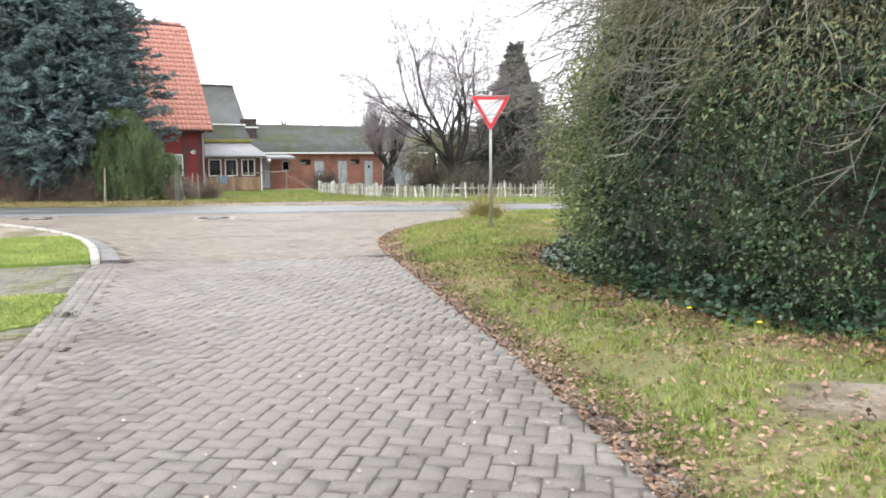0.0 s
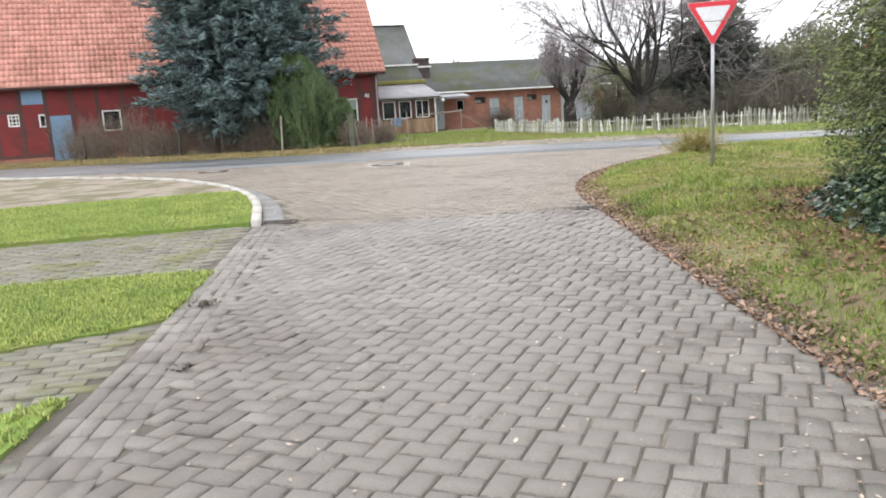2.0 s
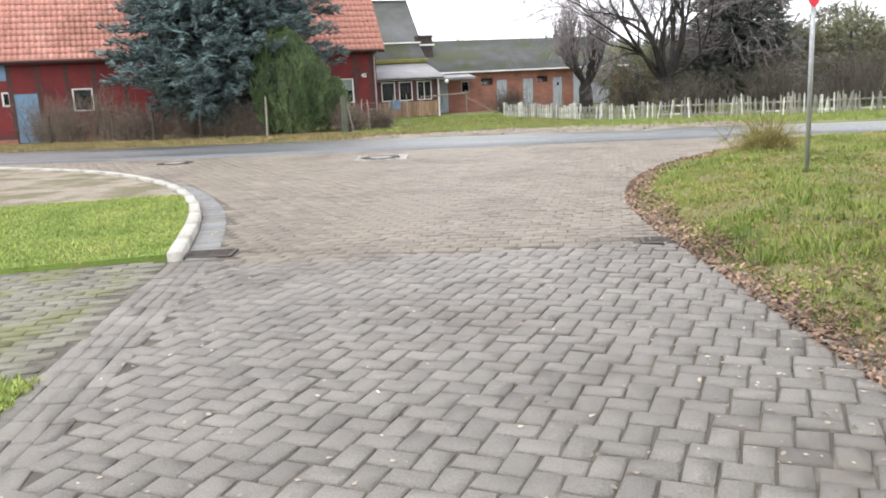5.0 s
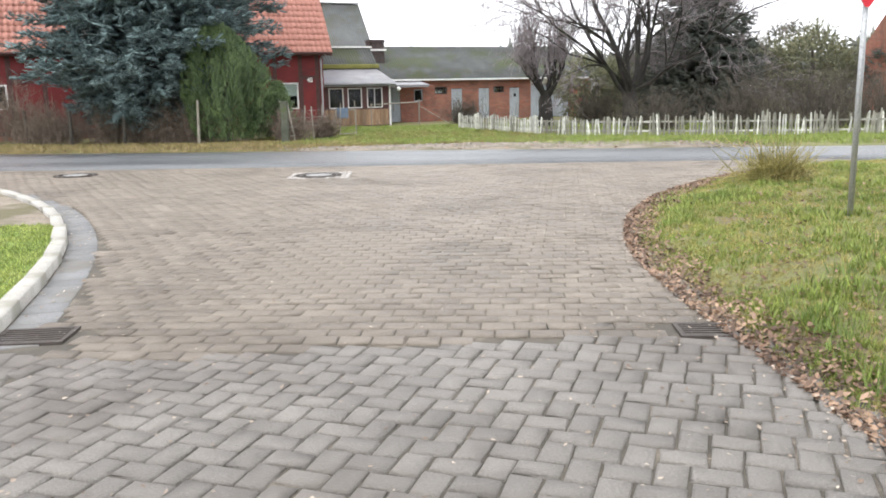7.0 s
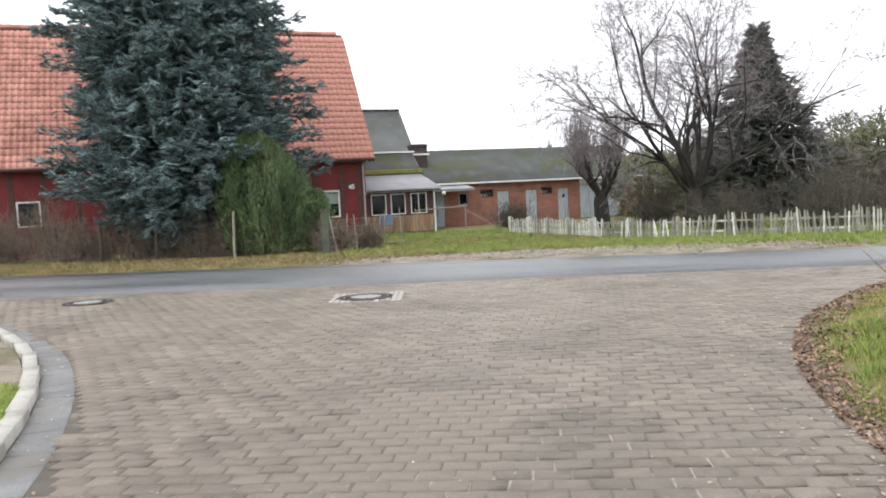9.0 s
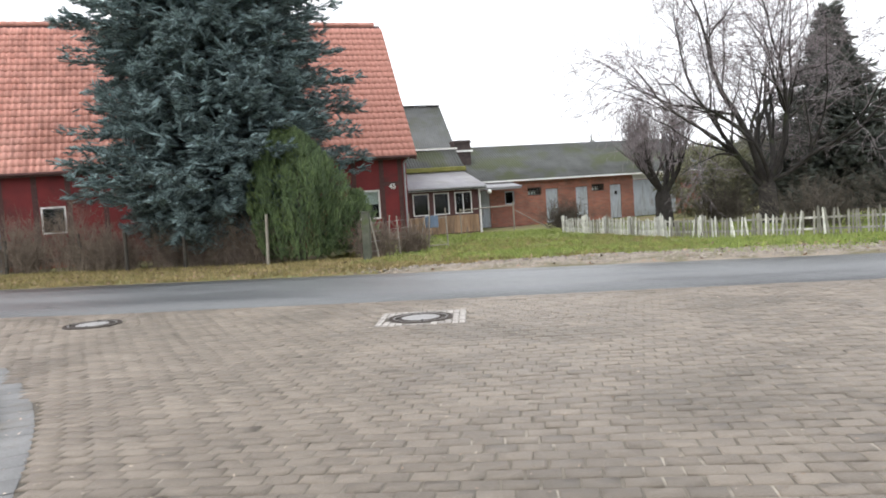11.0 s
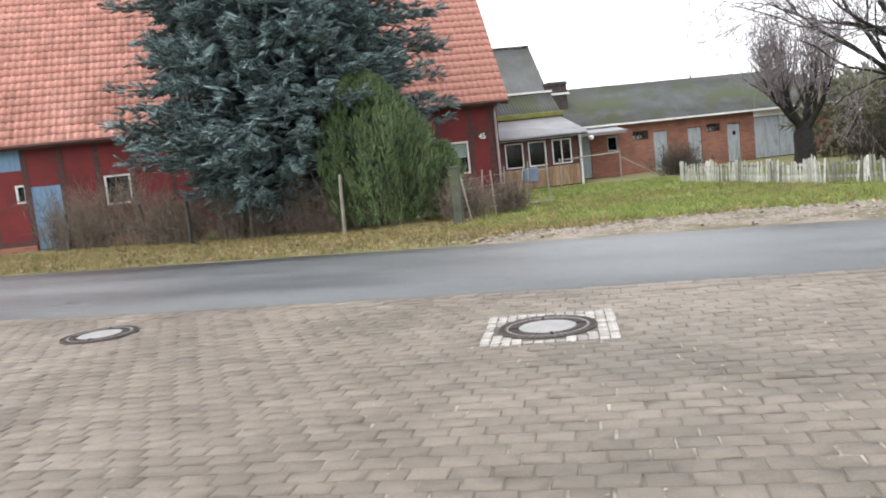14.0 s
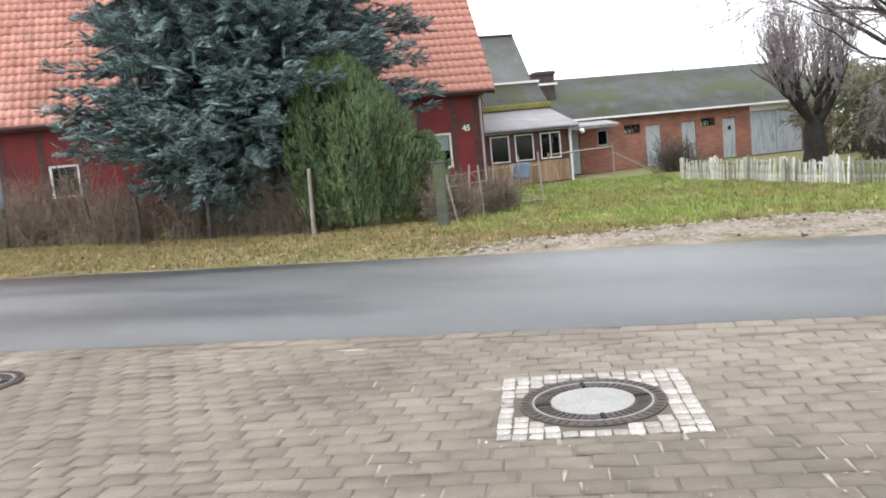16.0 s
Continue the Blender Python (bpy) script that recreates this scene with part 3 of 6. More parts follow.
door = part("door", boxes((-16.9, -15.9, 0.05, 0.1, 0.02, 2.12 + k)), M_BLUE, house, "blue painted plank door")
for i in range(6):
    part("plank", boxes((-16.89 + i * 0.165, -16.735 + i * 0.165, 0.03, 0.05, 0.04, 2.1 + k)), M_BLUE, door)
hatch = part("hatch", boxes((-18.05, -17.05, 0.05, 0.1, 2.72 + k, 3.6 + k)), M_BLUE, house, "blue painted loft hatch")
for i in range(5):
    part("plank", boxes((-18.04 + i * 0.197, -17.855 + i * 0.197, 0.03, 0.05, 2.74 + k, 3.58 + k)), M_BLUE, hatch)
# roof slabs and ridge
OV, RU = 0.42, 0.52
pitch_v, pitch_z = D / 2 + OV, RIDGE - EAVE
for side in (0, 1):
    bm = bmesh.new()
    y0, y1 = (-OV, D / 2) if side == 0 else (D + OV, D / 2)
    vs = [bm.verts.new((u, y, z - dz)) for dz in (0.06, 0.2) for u, y, z in ((ULEFT - 0.3, y0, EAVE), (RU, y0, EAVE), (RU, y1, RIDGE), (ULEFT - 0.3, y1, RIDGE))]
    bm.faces.new(vs[:4]), bm.faces.new(vs[4:])
    for i in range(4):
        bm.faces.new((vs[i], vs[(i + 1) % 4], vs[4 + (i + 1) % 4], vs[4 + i]))
    roof_slab = part("roof", bm, M_TIMBER if side == 0 else M_TILE, house)
    if side == 0:
        roof_front = roof_slab
part("bargeboard", boxes((RU - 0.02, RU + 0.03, -OV - 0.04, -OV + 0.12, EAVE - 0.22, EAVE - 0.02)), M_TIMBER, house)
gut = bmesh.new()
rod(gut, (ULEFT, -OV - 0.05, EAVE - 0.09), (RU - 0.05, -OV - 0.05, EAVE - 0.09), 0.06, n=10)
part("rain_gutter", gut, M_TIMBER, house)
pipe = bmesh.new()
rod(pipe, (0.06, -0.1, 0.0), (0.06, -0.1, 3.4), 0.045, n=10)
rod(pipe, (0.06, -0.1, 3.4), (0.2, -OV - 0.05, EAVE - 0.12), 0.045, n=10)
part("downpipe", pipe, M_ETERNIT, house, "pale grey downpipe")
# house number
num = bpy.data.curves.new("house_number", "FONT")
num.body, num.size, num.extrude, num.align_x, num.align_y = "45", 0.29, 0.01, "CENTER", "CENTER"
num.offset = 0.008
num.materials.append(M_WHITE)
numo = new("house_number", num)
numo.parent, numo.matrix_local = house, pose(-0.5, -0.03, 2.26 + k, 90, 0, 0)
numo["label"] = "white numerals 45"

# ---------------------------------------------------------------- porch
def corrugated(u0, u1, v0, v1, z0, z1, wave=0.15, amp=0.025, thick=0.02):
    """Corrugated sheet, waves run up the slope from (v0,z0) to (v1,z1)."""
    n = int((u1 - u0) / wave * 6)
    verts, faces = [], []
    for i in range(n + 1):
        u = u0 + (u1 - u0) * i / n
        h = amp * math.sin(2 * math.pi * (u - u0) / wave)
        for v, z in ((v0, z0), (v1, z1)):
            verts += [(u, v, z + h), (u, v, z + h - thick)]
    for i in range(n):
        a, b = i * 4, i * 4 + 4
        faces += [(a, b, b + 2, a + 2), (a + 1, a + 3, b + 3, b + 1), (a, a + 1, b + 1, b), (a + 2, b + 2, b + 3, a + 3)]
    me = mesh_of("sheet", verts, faces, [M_ETERNIT], True)
    return me


porch = empty("porch", HOUSE, "glazed timber porch with a grey corrugated roof", "porch")
PV = 2.0
PW = [(0.94, 1.72), (1.95, 2.72), (3.0, 3.85)]
part("front_wall", wall_with_holes(0.02, 4.2, 0.0, 2.12, PV, PV + 0.1, [(a, b, 0.95, 1.98) for a, b in PW]), M_TIMBER, porch, "dark red timber frame wall")
for i in range(26):
    u = 0.06 + i * 0.158
    part("board", boxes((u, u + 0.148, PV - 0.03, PV - 0.003, 0.05, 0.88)), M_WOOD, porch)
for a, b in PW:
    window_in(porch, a, b, 0.95, 1.98, PV + 0.0, bars=(2, 1) if a > 2.8 else (1, 1), fr=0.045)
part("side_wall", boxes((4.1, 4.2, PV + 0.1, 5.4, 0, 2.2)), M_TIMBER, porch)
# added near-black sheet in place of the porch's unlit depth
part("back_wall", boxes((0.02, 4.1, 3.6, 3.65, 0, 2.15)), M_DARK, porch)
part("corner_post", boxes((4.2, 4.28, PV - 0.1, PV - 0.02, 0, 2.16)), M_WHITE, porch, "white painted post")
part("roof_sheet", corrugated(0.02, 4.55, PV - 0.35, 5.1, 2.2, 3.08), None, porch)
part("fascia", boxes((0.02, 4.5, PV - 0.3, PV - 0.26, 2.06, 2.17)), M_WHITE, porch)
part("eaves_gutter", boxes((0.02, 4.5, PV - 0.4, PV - 0.305, 2.08, 2.15)), M_OLDROOF, porch)

# low and tall roofs behind the porch
rear = empty("rear_wing", HOUSE, "rear farm wing with dark mossy corrugated roofs", "house")
part("low_roof", corrugated(-0.5, 4.75, 4.9, 6.6, 3.0, 4.3), None, rear).data.materials[0] = M_OLDROOF
part("moss_edge", boxes((0.1, 4.7, 4.85, 5.2, 3.06, 3.3), bevel=0.03), M_MOSS, rear, "thick yellow-green moss")
part("ridge_flashing", boxes((0.1, 4.85, 6.5, 6.62, 4.27, 4.37)), M_WHITE, rear)
part("wall", boxes((0.02, 4.7, 6.7, 12, 0, 4.3)), M_BRICK, rear)
ch = boxes((4.95, 5.85, 7.2, 7.9, 3.4, 4.78), (4.9, 5.9, 7.15, 7.95, 4.64, 4.74))
part("chimney", ch, M_CHIMNEY, rear, "sooty dark brick chimney")
part("flashing", boxes((4.85, 5.95, 7.1, 7.14, 4.14, 4.24)), M_WHITE, rear)

# taller barn behind the wing
hay = empty("hay_barn", pose(-17.3, 68.0, GY, 0, 0, 32), "tall old barn with a grey weathered corrugated roof", "barn")
part("roof", corrugated(-9, 0.0, -4.4, 0, 3.4, 8.1), None, hay).data.materials[0] = M_GREYROOF
part("roof", corrugated(-9, 0.0, 4.4, 0, 3.4, 8.1), None, hay).data.materials[0] = M_GREYROOF
part("wall", boxes((-8.8, -0.2, -4.0, -3.75, 0, 3.6), (-8.8, -0.2, 3.75, 4.0, 0, 3.6)), M_BRICK, hay)
for u in (-8.8, -0.45):
    bm = bmesh.new()
    a = [bm.verts.new((u + e, y, z)) for e in (0, 0.25) for y, z in ((-3.74, 0), (3.74, 0), (3.74, 3.7), (0, 7.85), (-3.74, 3.7))]
    bm.faces.new(a[:5]), bm.faces.new(a[5:])
    for i in range(5):
        bm.faces.new((a[i], a[(i + 1) % 5], a[5 + (i + 1) % 5], a[5 + i]))
    part("gable", bm, M_BRICK, hay)
part("ridge_cap", boxes((-9, 0.02, -0.12, 0.12, 8.1, 8.15)), M_GREYROOF, hay)

# ---------------------------------------------------------------- stable building
barn = empty("stable", HOUSE, "long low red brick stable with a mossy corrugated roof", "barn")
BV, BE = 5.5, 2.36 + k
BD = [(9.37, 10.09), (11.17, 11.88), (13.26, 13.95)]
BH = [(a, b, 0, 1.76 + k) for a, b in BD] + [(14.73, 17.5, 0, 1.93 + k), (8.32, 9.12, 1.45 + k, 1.87 + k), (12.16, 12.9, 1.47 + k, 1.85 + k), (7.0, 7.55, 1.05 + k, 1.75 + k), (5.45, 6.15, 0, 1.85 + k)]
part("wall", wall_with_holes(4.8, 19.2, 0, BE, BV, BV + 0.3, BH), M_BRICK, barn)
part("wall", boxes((18.9, 19.2, BV + 0.3, BV + 8, 0, BE)), M_BRICK, barn)
# added near-black sheet, painted shade behind the stable windows
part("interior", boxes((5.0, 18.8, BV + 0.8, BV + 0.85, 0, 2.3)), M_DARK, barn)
part("lintel", boxes((14.72, 17.5, BV - 0.015, BV, 1.95 + k, 2.32 + k)), M_WHITE, barn, "white plastered lintel strip")
bm = bmesh.new()
a = [bm.verts.new((u, y, z)) for u in (18.92, 19.18) for y, z in ((BV + 0.02, BE), (BV + 8, BE), (BV + 4, BE + 1.9))]
bm.faces.new(a[:3]), bm.faces.new(a[3:])
for i in range(3):
    bm.faces.new((a[i], a[(i + 1) % 3], a[3 + (i + 1) % 3], a[3 + i]))
part("gable", bm, M_BRICK, barn)
part("roof", corrugated(4.75, 19.35, BV - 0.3, BV + 4, BE - 0.02, BE + 2.05), None, barn).data.materials[0] = M_OLDROOF
part("roof", corrugated(4.75, 19.35, BV + 8.3, BV + 4, BE - 0.02, BE + 2.05), None, barn).data.materials[0] = M_OLDROOF
part("eaves_board", boxes((4.8, 19.3, BV - 0.36, BV - 0.31, BE - 0.12, BE - 0.03)), M_WHITE, barn, "pale eaves board")
pp = bmesh.new()
rod(pp, (19.1, BV - 0.1, 0.3), (19.1, BV - 0.1, BE - 0.05), 0.045, n=8)
rod(pp, (19.1, BV - 0.1, 0.3), (19.3, BV - 0.3, 0.1), 0.045, n=8)
part("downpipe", pp, M_WHITE, barn)


def plank_door(parent, u0, u1, z1, n, mat, v=BV):
    d = part("door", boxes((u0, u1, v + 0.07, v + 0.11, 0.04, z1)), mat, parent, "weathered grey plank door")
    w = (u1 - u0) / n
    for i in range(n):
        part("plank", boxes((u0 + i * w + 0.004, u0 + (i + 1) * w - 0.006, v + 0.045, v + 0.07, 0.05, z1 - 0.02)), mat, d)
    for z in (0.35, z1 - 0.35):
        part("batten", boxes((u0 + 0.03, u1 - 0.03, v + 0.025, v + 0.045, z - 0.05, z + 0.05)), mat, d)
    return d


for i, (a, b) in enumerate(BD):
    d = plank_door(barn, a, b, 1.74 + k, 4, M_GREYDOOR)
    if i == 2:
        # near-black block, its colour standing for the shade in the hole
        part("peephole", boxes((a + 0.3, a + 0.45, BV + 0.02, BV + 0.044, 1.32, 1.52)), M_DARK, d)
for a, b in ((14.75, 16.1), (16.13, 17.48)):
    plank_door(barn, a, b, 1.92 + k, 8, M_GREYDOOR)
for a, b, z0, z1 in ((8.32, 9.12, 1.45 + k, 1.87 + k), (12.16, 12.9, 1.47 + k, 1.85 + k)):
    window_in(barn, a, b, z0, z1, BV + 0.1, M_IRON, bars=(4, 2), fr=0.04)
    part("pale_board", boxes((a + 0.05, a + (b - a) * 0.62, BV + 0.14, BV + 0.16, z0 + 0.05, z0 + 0.24)), M_WHITE, barn)
window_in(barn, 7.0, 7.55, 1.05 + k, 1.75 + k, BV + 0.08, M_GREYDOOR, fr=0.06)
# brick arches over doors and windows
for a, b, z in [(a, b, 1.76 + k) for a, b in BD] + [(8.32, 9.12, 1.87 + k), (12.16, 12.9, 1.85 + k)]:
    n = 11
    for i in range(n):
        f = (i + 0.5) / n
        ang = (f - 0.5) * 0.7
        bm = bmesh.new()
        box(bm, -0.036, 0.036, -0.012, 0.0, 0.0, 0.22, m=pose(a - 0.06 + (b - a + 0.12) * f, BV, z + 0.02 + 0.09 * (1 - (2 * f - 1) ** 2), 0, math.degrees(ang), 0))
        part("arch_brick", bm, M_BRICK, barn)
plank_door(barn, 5.45, 6.15, 1.83 + k, 4, M_GREYDOOR)
part("canopy", corrugated(4.85, 7.4, BV - 1.5, BV - 0.02, 1.98 + k, 2.22 + k), None, barn, "small corrugated canopy")
part("canopy_beam", boxes((4.85, 7.35, BV - 1.45, BV - 1.38, 1.86 + k, 1.95 + k)), M_ETERNIT, barn)
lamp = bmesh.new()
bmesh.ops.create_uvsphere(lamp, u_segments=12, v_segments=8, radius=0.11, matrix=Matrix.Translation((4.75, PV - 0.1, 1.9)))
part("globe_lamp", lamp, M_WHITE, porch, "white globe lamp", True)

# ---------------------------------------------------------------- kerb, gutter, drains, covers
rng = np.random.default_rng(11)


def along(poly, step):
    """Points and headings every step metres along a polyline."""
    out, left = [], 0.0
    for (x0, y0), (x1, y1) in zip(poly, poly[1:]):
        d = math.hypot(x1 - x0, y1 - y0)
        s = left
        while s < d:
            out.append((x0 + (x1 - x0) * s / d, y0 + (y1 - y0) * s / d, math.atan2(y1 - y0, x1 - x0)))
            s += step
        left = s - d
    return out


def rounded(poly, n=3):
    for _ in range(n):
        q = [poly[0]]
        for a, b in zip(poly, poly[1:]):
            q += [(a[0] * 0.75 + b[0] * 0.25, a[1] * 0.75 + b[1] * 0.25), (a[0] * 0.25 + b[0] * 0.75, a[1] * 0.25 + b[1] * 0.75)]
        poly = q + [poly[-1]]
    return poly


def stone(poly, top, depth, chamfer=0.006):
    """Prism with a chamfered top from a convex-ish outline, all triangles: verts, faces."""
    n = len(poly)
    c = Vector((sum(p[0] for p in poly) / n, sum(p[1] for p in poly) / n))
    v = []
    for z, ins in ((top, chamfer), (top - chamfer, 0.0), (top - depth, 0.0)):
        for p in poly:
            d = Vector(p) - c
            s = 1 - ins / max(d.length, 1e-6) * 1.2
            v.append((c.x + d.x * s, c.y + d.y * s, z))
    f = [(0, i, i + 1) for i in range(1, n - 1)]
    for r in (0, n):
        for i in range(n):
            j = (i + 1) % n
            f += [(r + n + i, r + n + j, r + j), (r + n + i, r + j, r + i)]
    return np.array(v), np.array(f)


kerb_line = rounded(KERB)
kv, kf = stone([(0, -0.07), (0.997, -0.07), (0.997, 0.07), (0, 0.07)], 0.085, 0.2, 0.006)
kerb = tagged(new("kerb"), "pale concrete kerb curving round the lawn", "kerb", kind="structure")
kerb_me = from_arrays("kerb_stone", kv, kf, M_KERB)
for x, y, a in along(kerb_line, 1.0):
    ks = new("kerb_stone", kerb_me)
    ks.parent, ks.matrix_local = kerb, pose(x, y, rnd.uniform(-0.003, 0.003), 0, rnd.uniform(-0.25, 0.25), math.degrees(a))
# flat gutter stones outside the kerb
gv, gf = stone([(0, -0.15), (0.285, -0.15), (0.285, 0.15), (0, 0.15)], 0.0, 0.05, 0.006)
mats = []
off = [(x + 0.24 * math.sin(a), y - 0.24 * math.cos(a)) for x, y, a in along(kerb_line, 0.2)]
for x, y, a in along(off, 0.295):
    mats.append(np.array(pose(x, y, -0.004 + rnd.uniform(-0.003, 0.003), rnd.uniform(-1, 1), 0, math.degrees(a))))
v, f = repeat(gv, gf, mats)
tagged(new("gutter_stones", from_arrays("gutter_stones", v, f, M_GUTTER)), "flat grey gutter stones along the kerb", "gutter", kind="stuff")


def drain(x, y, w, d, turn, label):
    g = empty("drain_grate", pose(x, y, 0.002, 0, 0, turn), label, "drain")
    part("frame", boxes((-w / 2, w / 2, -d / 2, -d / 2 + 0.03, -0.04, 0.006), (-w / 2, w / 2, d / 2 - 0.03, d / 2, -0.04, 0.006), (-w / 2, -w / 2 + 0.03, -d / 2 + 0.03, d / 2 - 0.03, -0.04, 0.006), (w / 2 - 0.03, w / 2, -d / 2 + 0.03, d / 2 - 0.03, -0.04, 0.006)), M_IRON, g)
    # shallow slab painted near-black for the shade down the shaft
    part("pit", boxes((-w / 2 + 0.03, w / 2 - 0.03, -d / 2 + 0.03, d / 2 - 0.03, -0.018, -0.012)), M_DARK, g)
    n = int((d - 0.06) / 0.045)
    for i in range(n):
        yy = -d / 2 + 0.03 + (i + 0.5) * (d - 0.06) / n
        part("bar", boxes((-w / 2 + 0.03, w / 2 - 0.03, yy - 0.011, yy + 0.011, -0.012, 0.003)), M_IRON, g)
    return g


drain(-5.42, 13.3, 0.5, 0.36, 14, "rusty iron drain grate at the end of the gutter")
drain(-1.03, 13.82, 0.36, 0.3, 5, "iron drain grate half covered by leaves")


def ring(bm, r0, r1, z0, z1, n=64):
    a = [[bm.verts.new((r * math.cos(2 * math.pi * i / n), r * math.sin(2 * math.pi * i / n), z)) for i in range(n)] for r, z in ((r0, z0), (r0, z1), (r1, z1), (r1, z0))]
    for i in range(n):
        j = (i + 1) % n
        for q in range(3):
            bm.faces.new((a[q][i], a[q][j], a[q + 1][j], a[q + 1][i]))
    return bm


def manhole(x, y, r, label):
    g = empty("manhole_cover", pose(x, y, 0.012), label, "manhole cover")
    part("frame_ring", ring(bmesh.new(), r * 0.83, r, -0.03, 0.004), M_IRON, g)
    part("seat", ring(bmesh.new(), r * 0.79, r * 0.828, -0.03, -0.012), M_DARK, g)
    lid = part("lid", ring(bmesh.new(), r * 0.575, r * 0.788, -0.03, 0.0), M_IRON, g)
    fill = bmesh.new()
    bmesh.ops.create_cone(fill, cap_ends=True, segments=64, radius1=r * 0.572, radius2=r * 0.568, depth=0.03, matrix=Matrix.Translation((0, 0, -0.0115)))
    part("concrete_fill", fill, M_LIDFILL, lid, "pale concrete filling")
    part("rim", ring(bmesh.new(), r * 0.80, r * 0.822, -0.03, 0.006), M_LIDFILL, g, "worn pale rim")
    n = 48
    for i in range(n):
        bm = bmesh.new()
        box(bm, r * 0.60, r * 0.765, -0.008, 0.008, 0.0, 0.007, m=pose(0, 0, 0, 0, 0, 360 * i / n))
        part("rib", bm, M_IRON, lid)
    for i in range(n):
        bm = bmesh.new()
        box(bm, r * 0.86, r * 0.97, -0.008, 0.008, 0.003, 0.01, m=pose(0, 0, 0, 0, 0, 360 * i / n + 3))
        part("frame_rib", bm, M_IRON, g)
    # slots are near-black bars, their shade painted on
    for k4 in range(4):
        bm = bmesh.new()
        box(bm, r * 0.585, r * 0.78, -0.012, 0.012, 0.0, 0.012, m=pose(0, 0, 0, 0, 0, 90 * k4 + 20))
        part("lifting_slot", bm, M_DARK, lid)
    return g


MH = (-6.74, 23.78)
manhole(*MH, 0.445, "round cast-iron manhole cover with a concrete centre, set in pale setts")
MH2 = (-12.05, 24.0)
manhole(*MH2, 0.43, "round cast-iron manhole cover in the brown paving")
# pale setts round the first cover
MHM = pose(-6.72, 23.8, 0, 0, 0, 12)
MHI = MHM.inverted()
sv, sf = stone([(-0.043, -0.041), (0.041, -0.043), (0.043, 0.042), (-0.042, 0.043)], 0.002, 0.05, 0.005)
setts = tagged(new("sett_surround"), "square of pale granite setts round the manhole cover", "paving", kind="structure")
sett_me = from_arrays("sett", sv + [0, 0, 0.006], sf, M_SETT)
for i in range(13):
    for j in range(13):
        lx, ly = -0.546 + i * 0.091 + rnd.uniform(-0.004, 0.004), -0.546 + j * 0.091 + rnd.uniform(-0.004, 0.004)
        p = MHM @ Vector((lx, ly, 0))
        if math.hypot(p.x - MH[0], p.y - MH[1]) < 0.475:
            continue
        so = new("sett", sett_me)
        so.parent = setts
        so.matrix_local = pose(p.x, p.y, rnd.uniform(-0.003, 0.003), rnd.uniform(-2, 2), rnd.uniform(-2, 2), 13 + rnd.uniform(-5, 5))
mb = bmesh.new()
bmesh.ops.create_grid(mb, x_segments=1, y_segments=1, size=0.5, matrix=MHM @ Matrix.Diagonal((1.18, 1.18, 1, 1)) @ Matrix.Translation((0, 0, 0.0045)))
part("mortar", mb, M_JOINT, setts)

# ---------------------------------------------------------------- road sign
sign = empty("road_sign", pose(1.05, 17.72, 0.12, 0, 0, -3), "red and white triangular give-way sign on a steel post", "road sign")
bm = bmesh.new()
rod(bm, (0, 0, -0.1), (0, 0, 2.98), 0.03, n=14)
part("post", bm, M_STEEL, sign, "galvanised steel post", True)


def rounded_triangle(side, r, y0, y1, z):
    h = side * math.sqrt(3) / 2
    pts = []
    for cx, cz, a0 in ((-(side / 2 - r * 1.732), h - r, 90), (0, 2 * r, 210), (side / 2 - r * 1.732, h - r, 330)):
        for i in range(7):
            a = radians(a0 + 120 * i / 6)
            pts.append((cx + r * math.cos(a), cz + r * math.sin(a)))
    bm = bmesh.new()
    a = [bm.verts.new((x, y0, z + zz)) for x, zz in pts]
    b = [bm.verts.new((x, y1, z + zz)) for x, zz in pts]
    bm.faces.new(a), bm.faces.new(b)
    for i in range(len(pts)):
        j = (i + 1) % len(pts)
        bm.faces.new((a[i], a[j], b[j], b[i]))
    return bm


plate = part("plate", rounded_triangle(0.88, 0.035, -0.062, -0.045, 2.13), M_SIGNWHITE, sign)
part("red_border", rounded_triangle(0.865, 0.033, -0.066, -0.063, 2.137), M_SIGNRED, plate, "red border")
part("white_field", rounded_triangle(0.59, 0.02, -0.071, -0.067, 2.137 + 0.155), M_SIGNWHITE, plate, "white field")
for z in (2.35, 2.75):
    part("clamp", boxes((-0.05, 0.05, -0.045, 0.036, z - 0.02, z + 0.02)), M_STEEL, sign)

# ---------------------------------------------------------------- picket fence
FENCE = [(-7.05, 46.4), (-5.0, 43.1), (-3.7, 40.9), (-2.6, 39.5), (-1.2, 38.6), (0.2, 38.1), (2.7, 37.6), (5.1, 37.2), (8.4, 37.3), (14, 37.4), (24, 37.8)]
fence = empty("picket_fence", pose(0, 0, GY), "old white picket fence with flaking paint and scalloped top", "fence")
pk = bmesh.new()
prof = [(-0.027, 0), (0.027, 0), (0.027, 0.9), (0.016, 0.975), (0, 1.0), (-0.016, 0.975), (-0.027, 0.9)]
fa = [pk.verts.new((x, -0.011, z)) for x, z in prof]
fb = [pk.verts.new((x, 0.011, z)) for x, z in prof]
pk.faces.new(fa), pk.faces.new(fb)
for i in range(7):
    pk.faces.new((fa[i], fa[(i + 1) % 7], fb[(i + 1) % 7], fb[i]))
picket = part("picket", pk, M_PICKET, fence)
pk_me = picket.data
bpy.data.objects.remove(picket)
pk_old = pk_me.copy()
pk_old.materials[0] = M_PICKET_OLD
fl = rounded(FENCE, 2)
s = 0.0
bay = 1.75
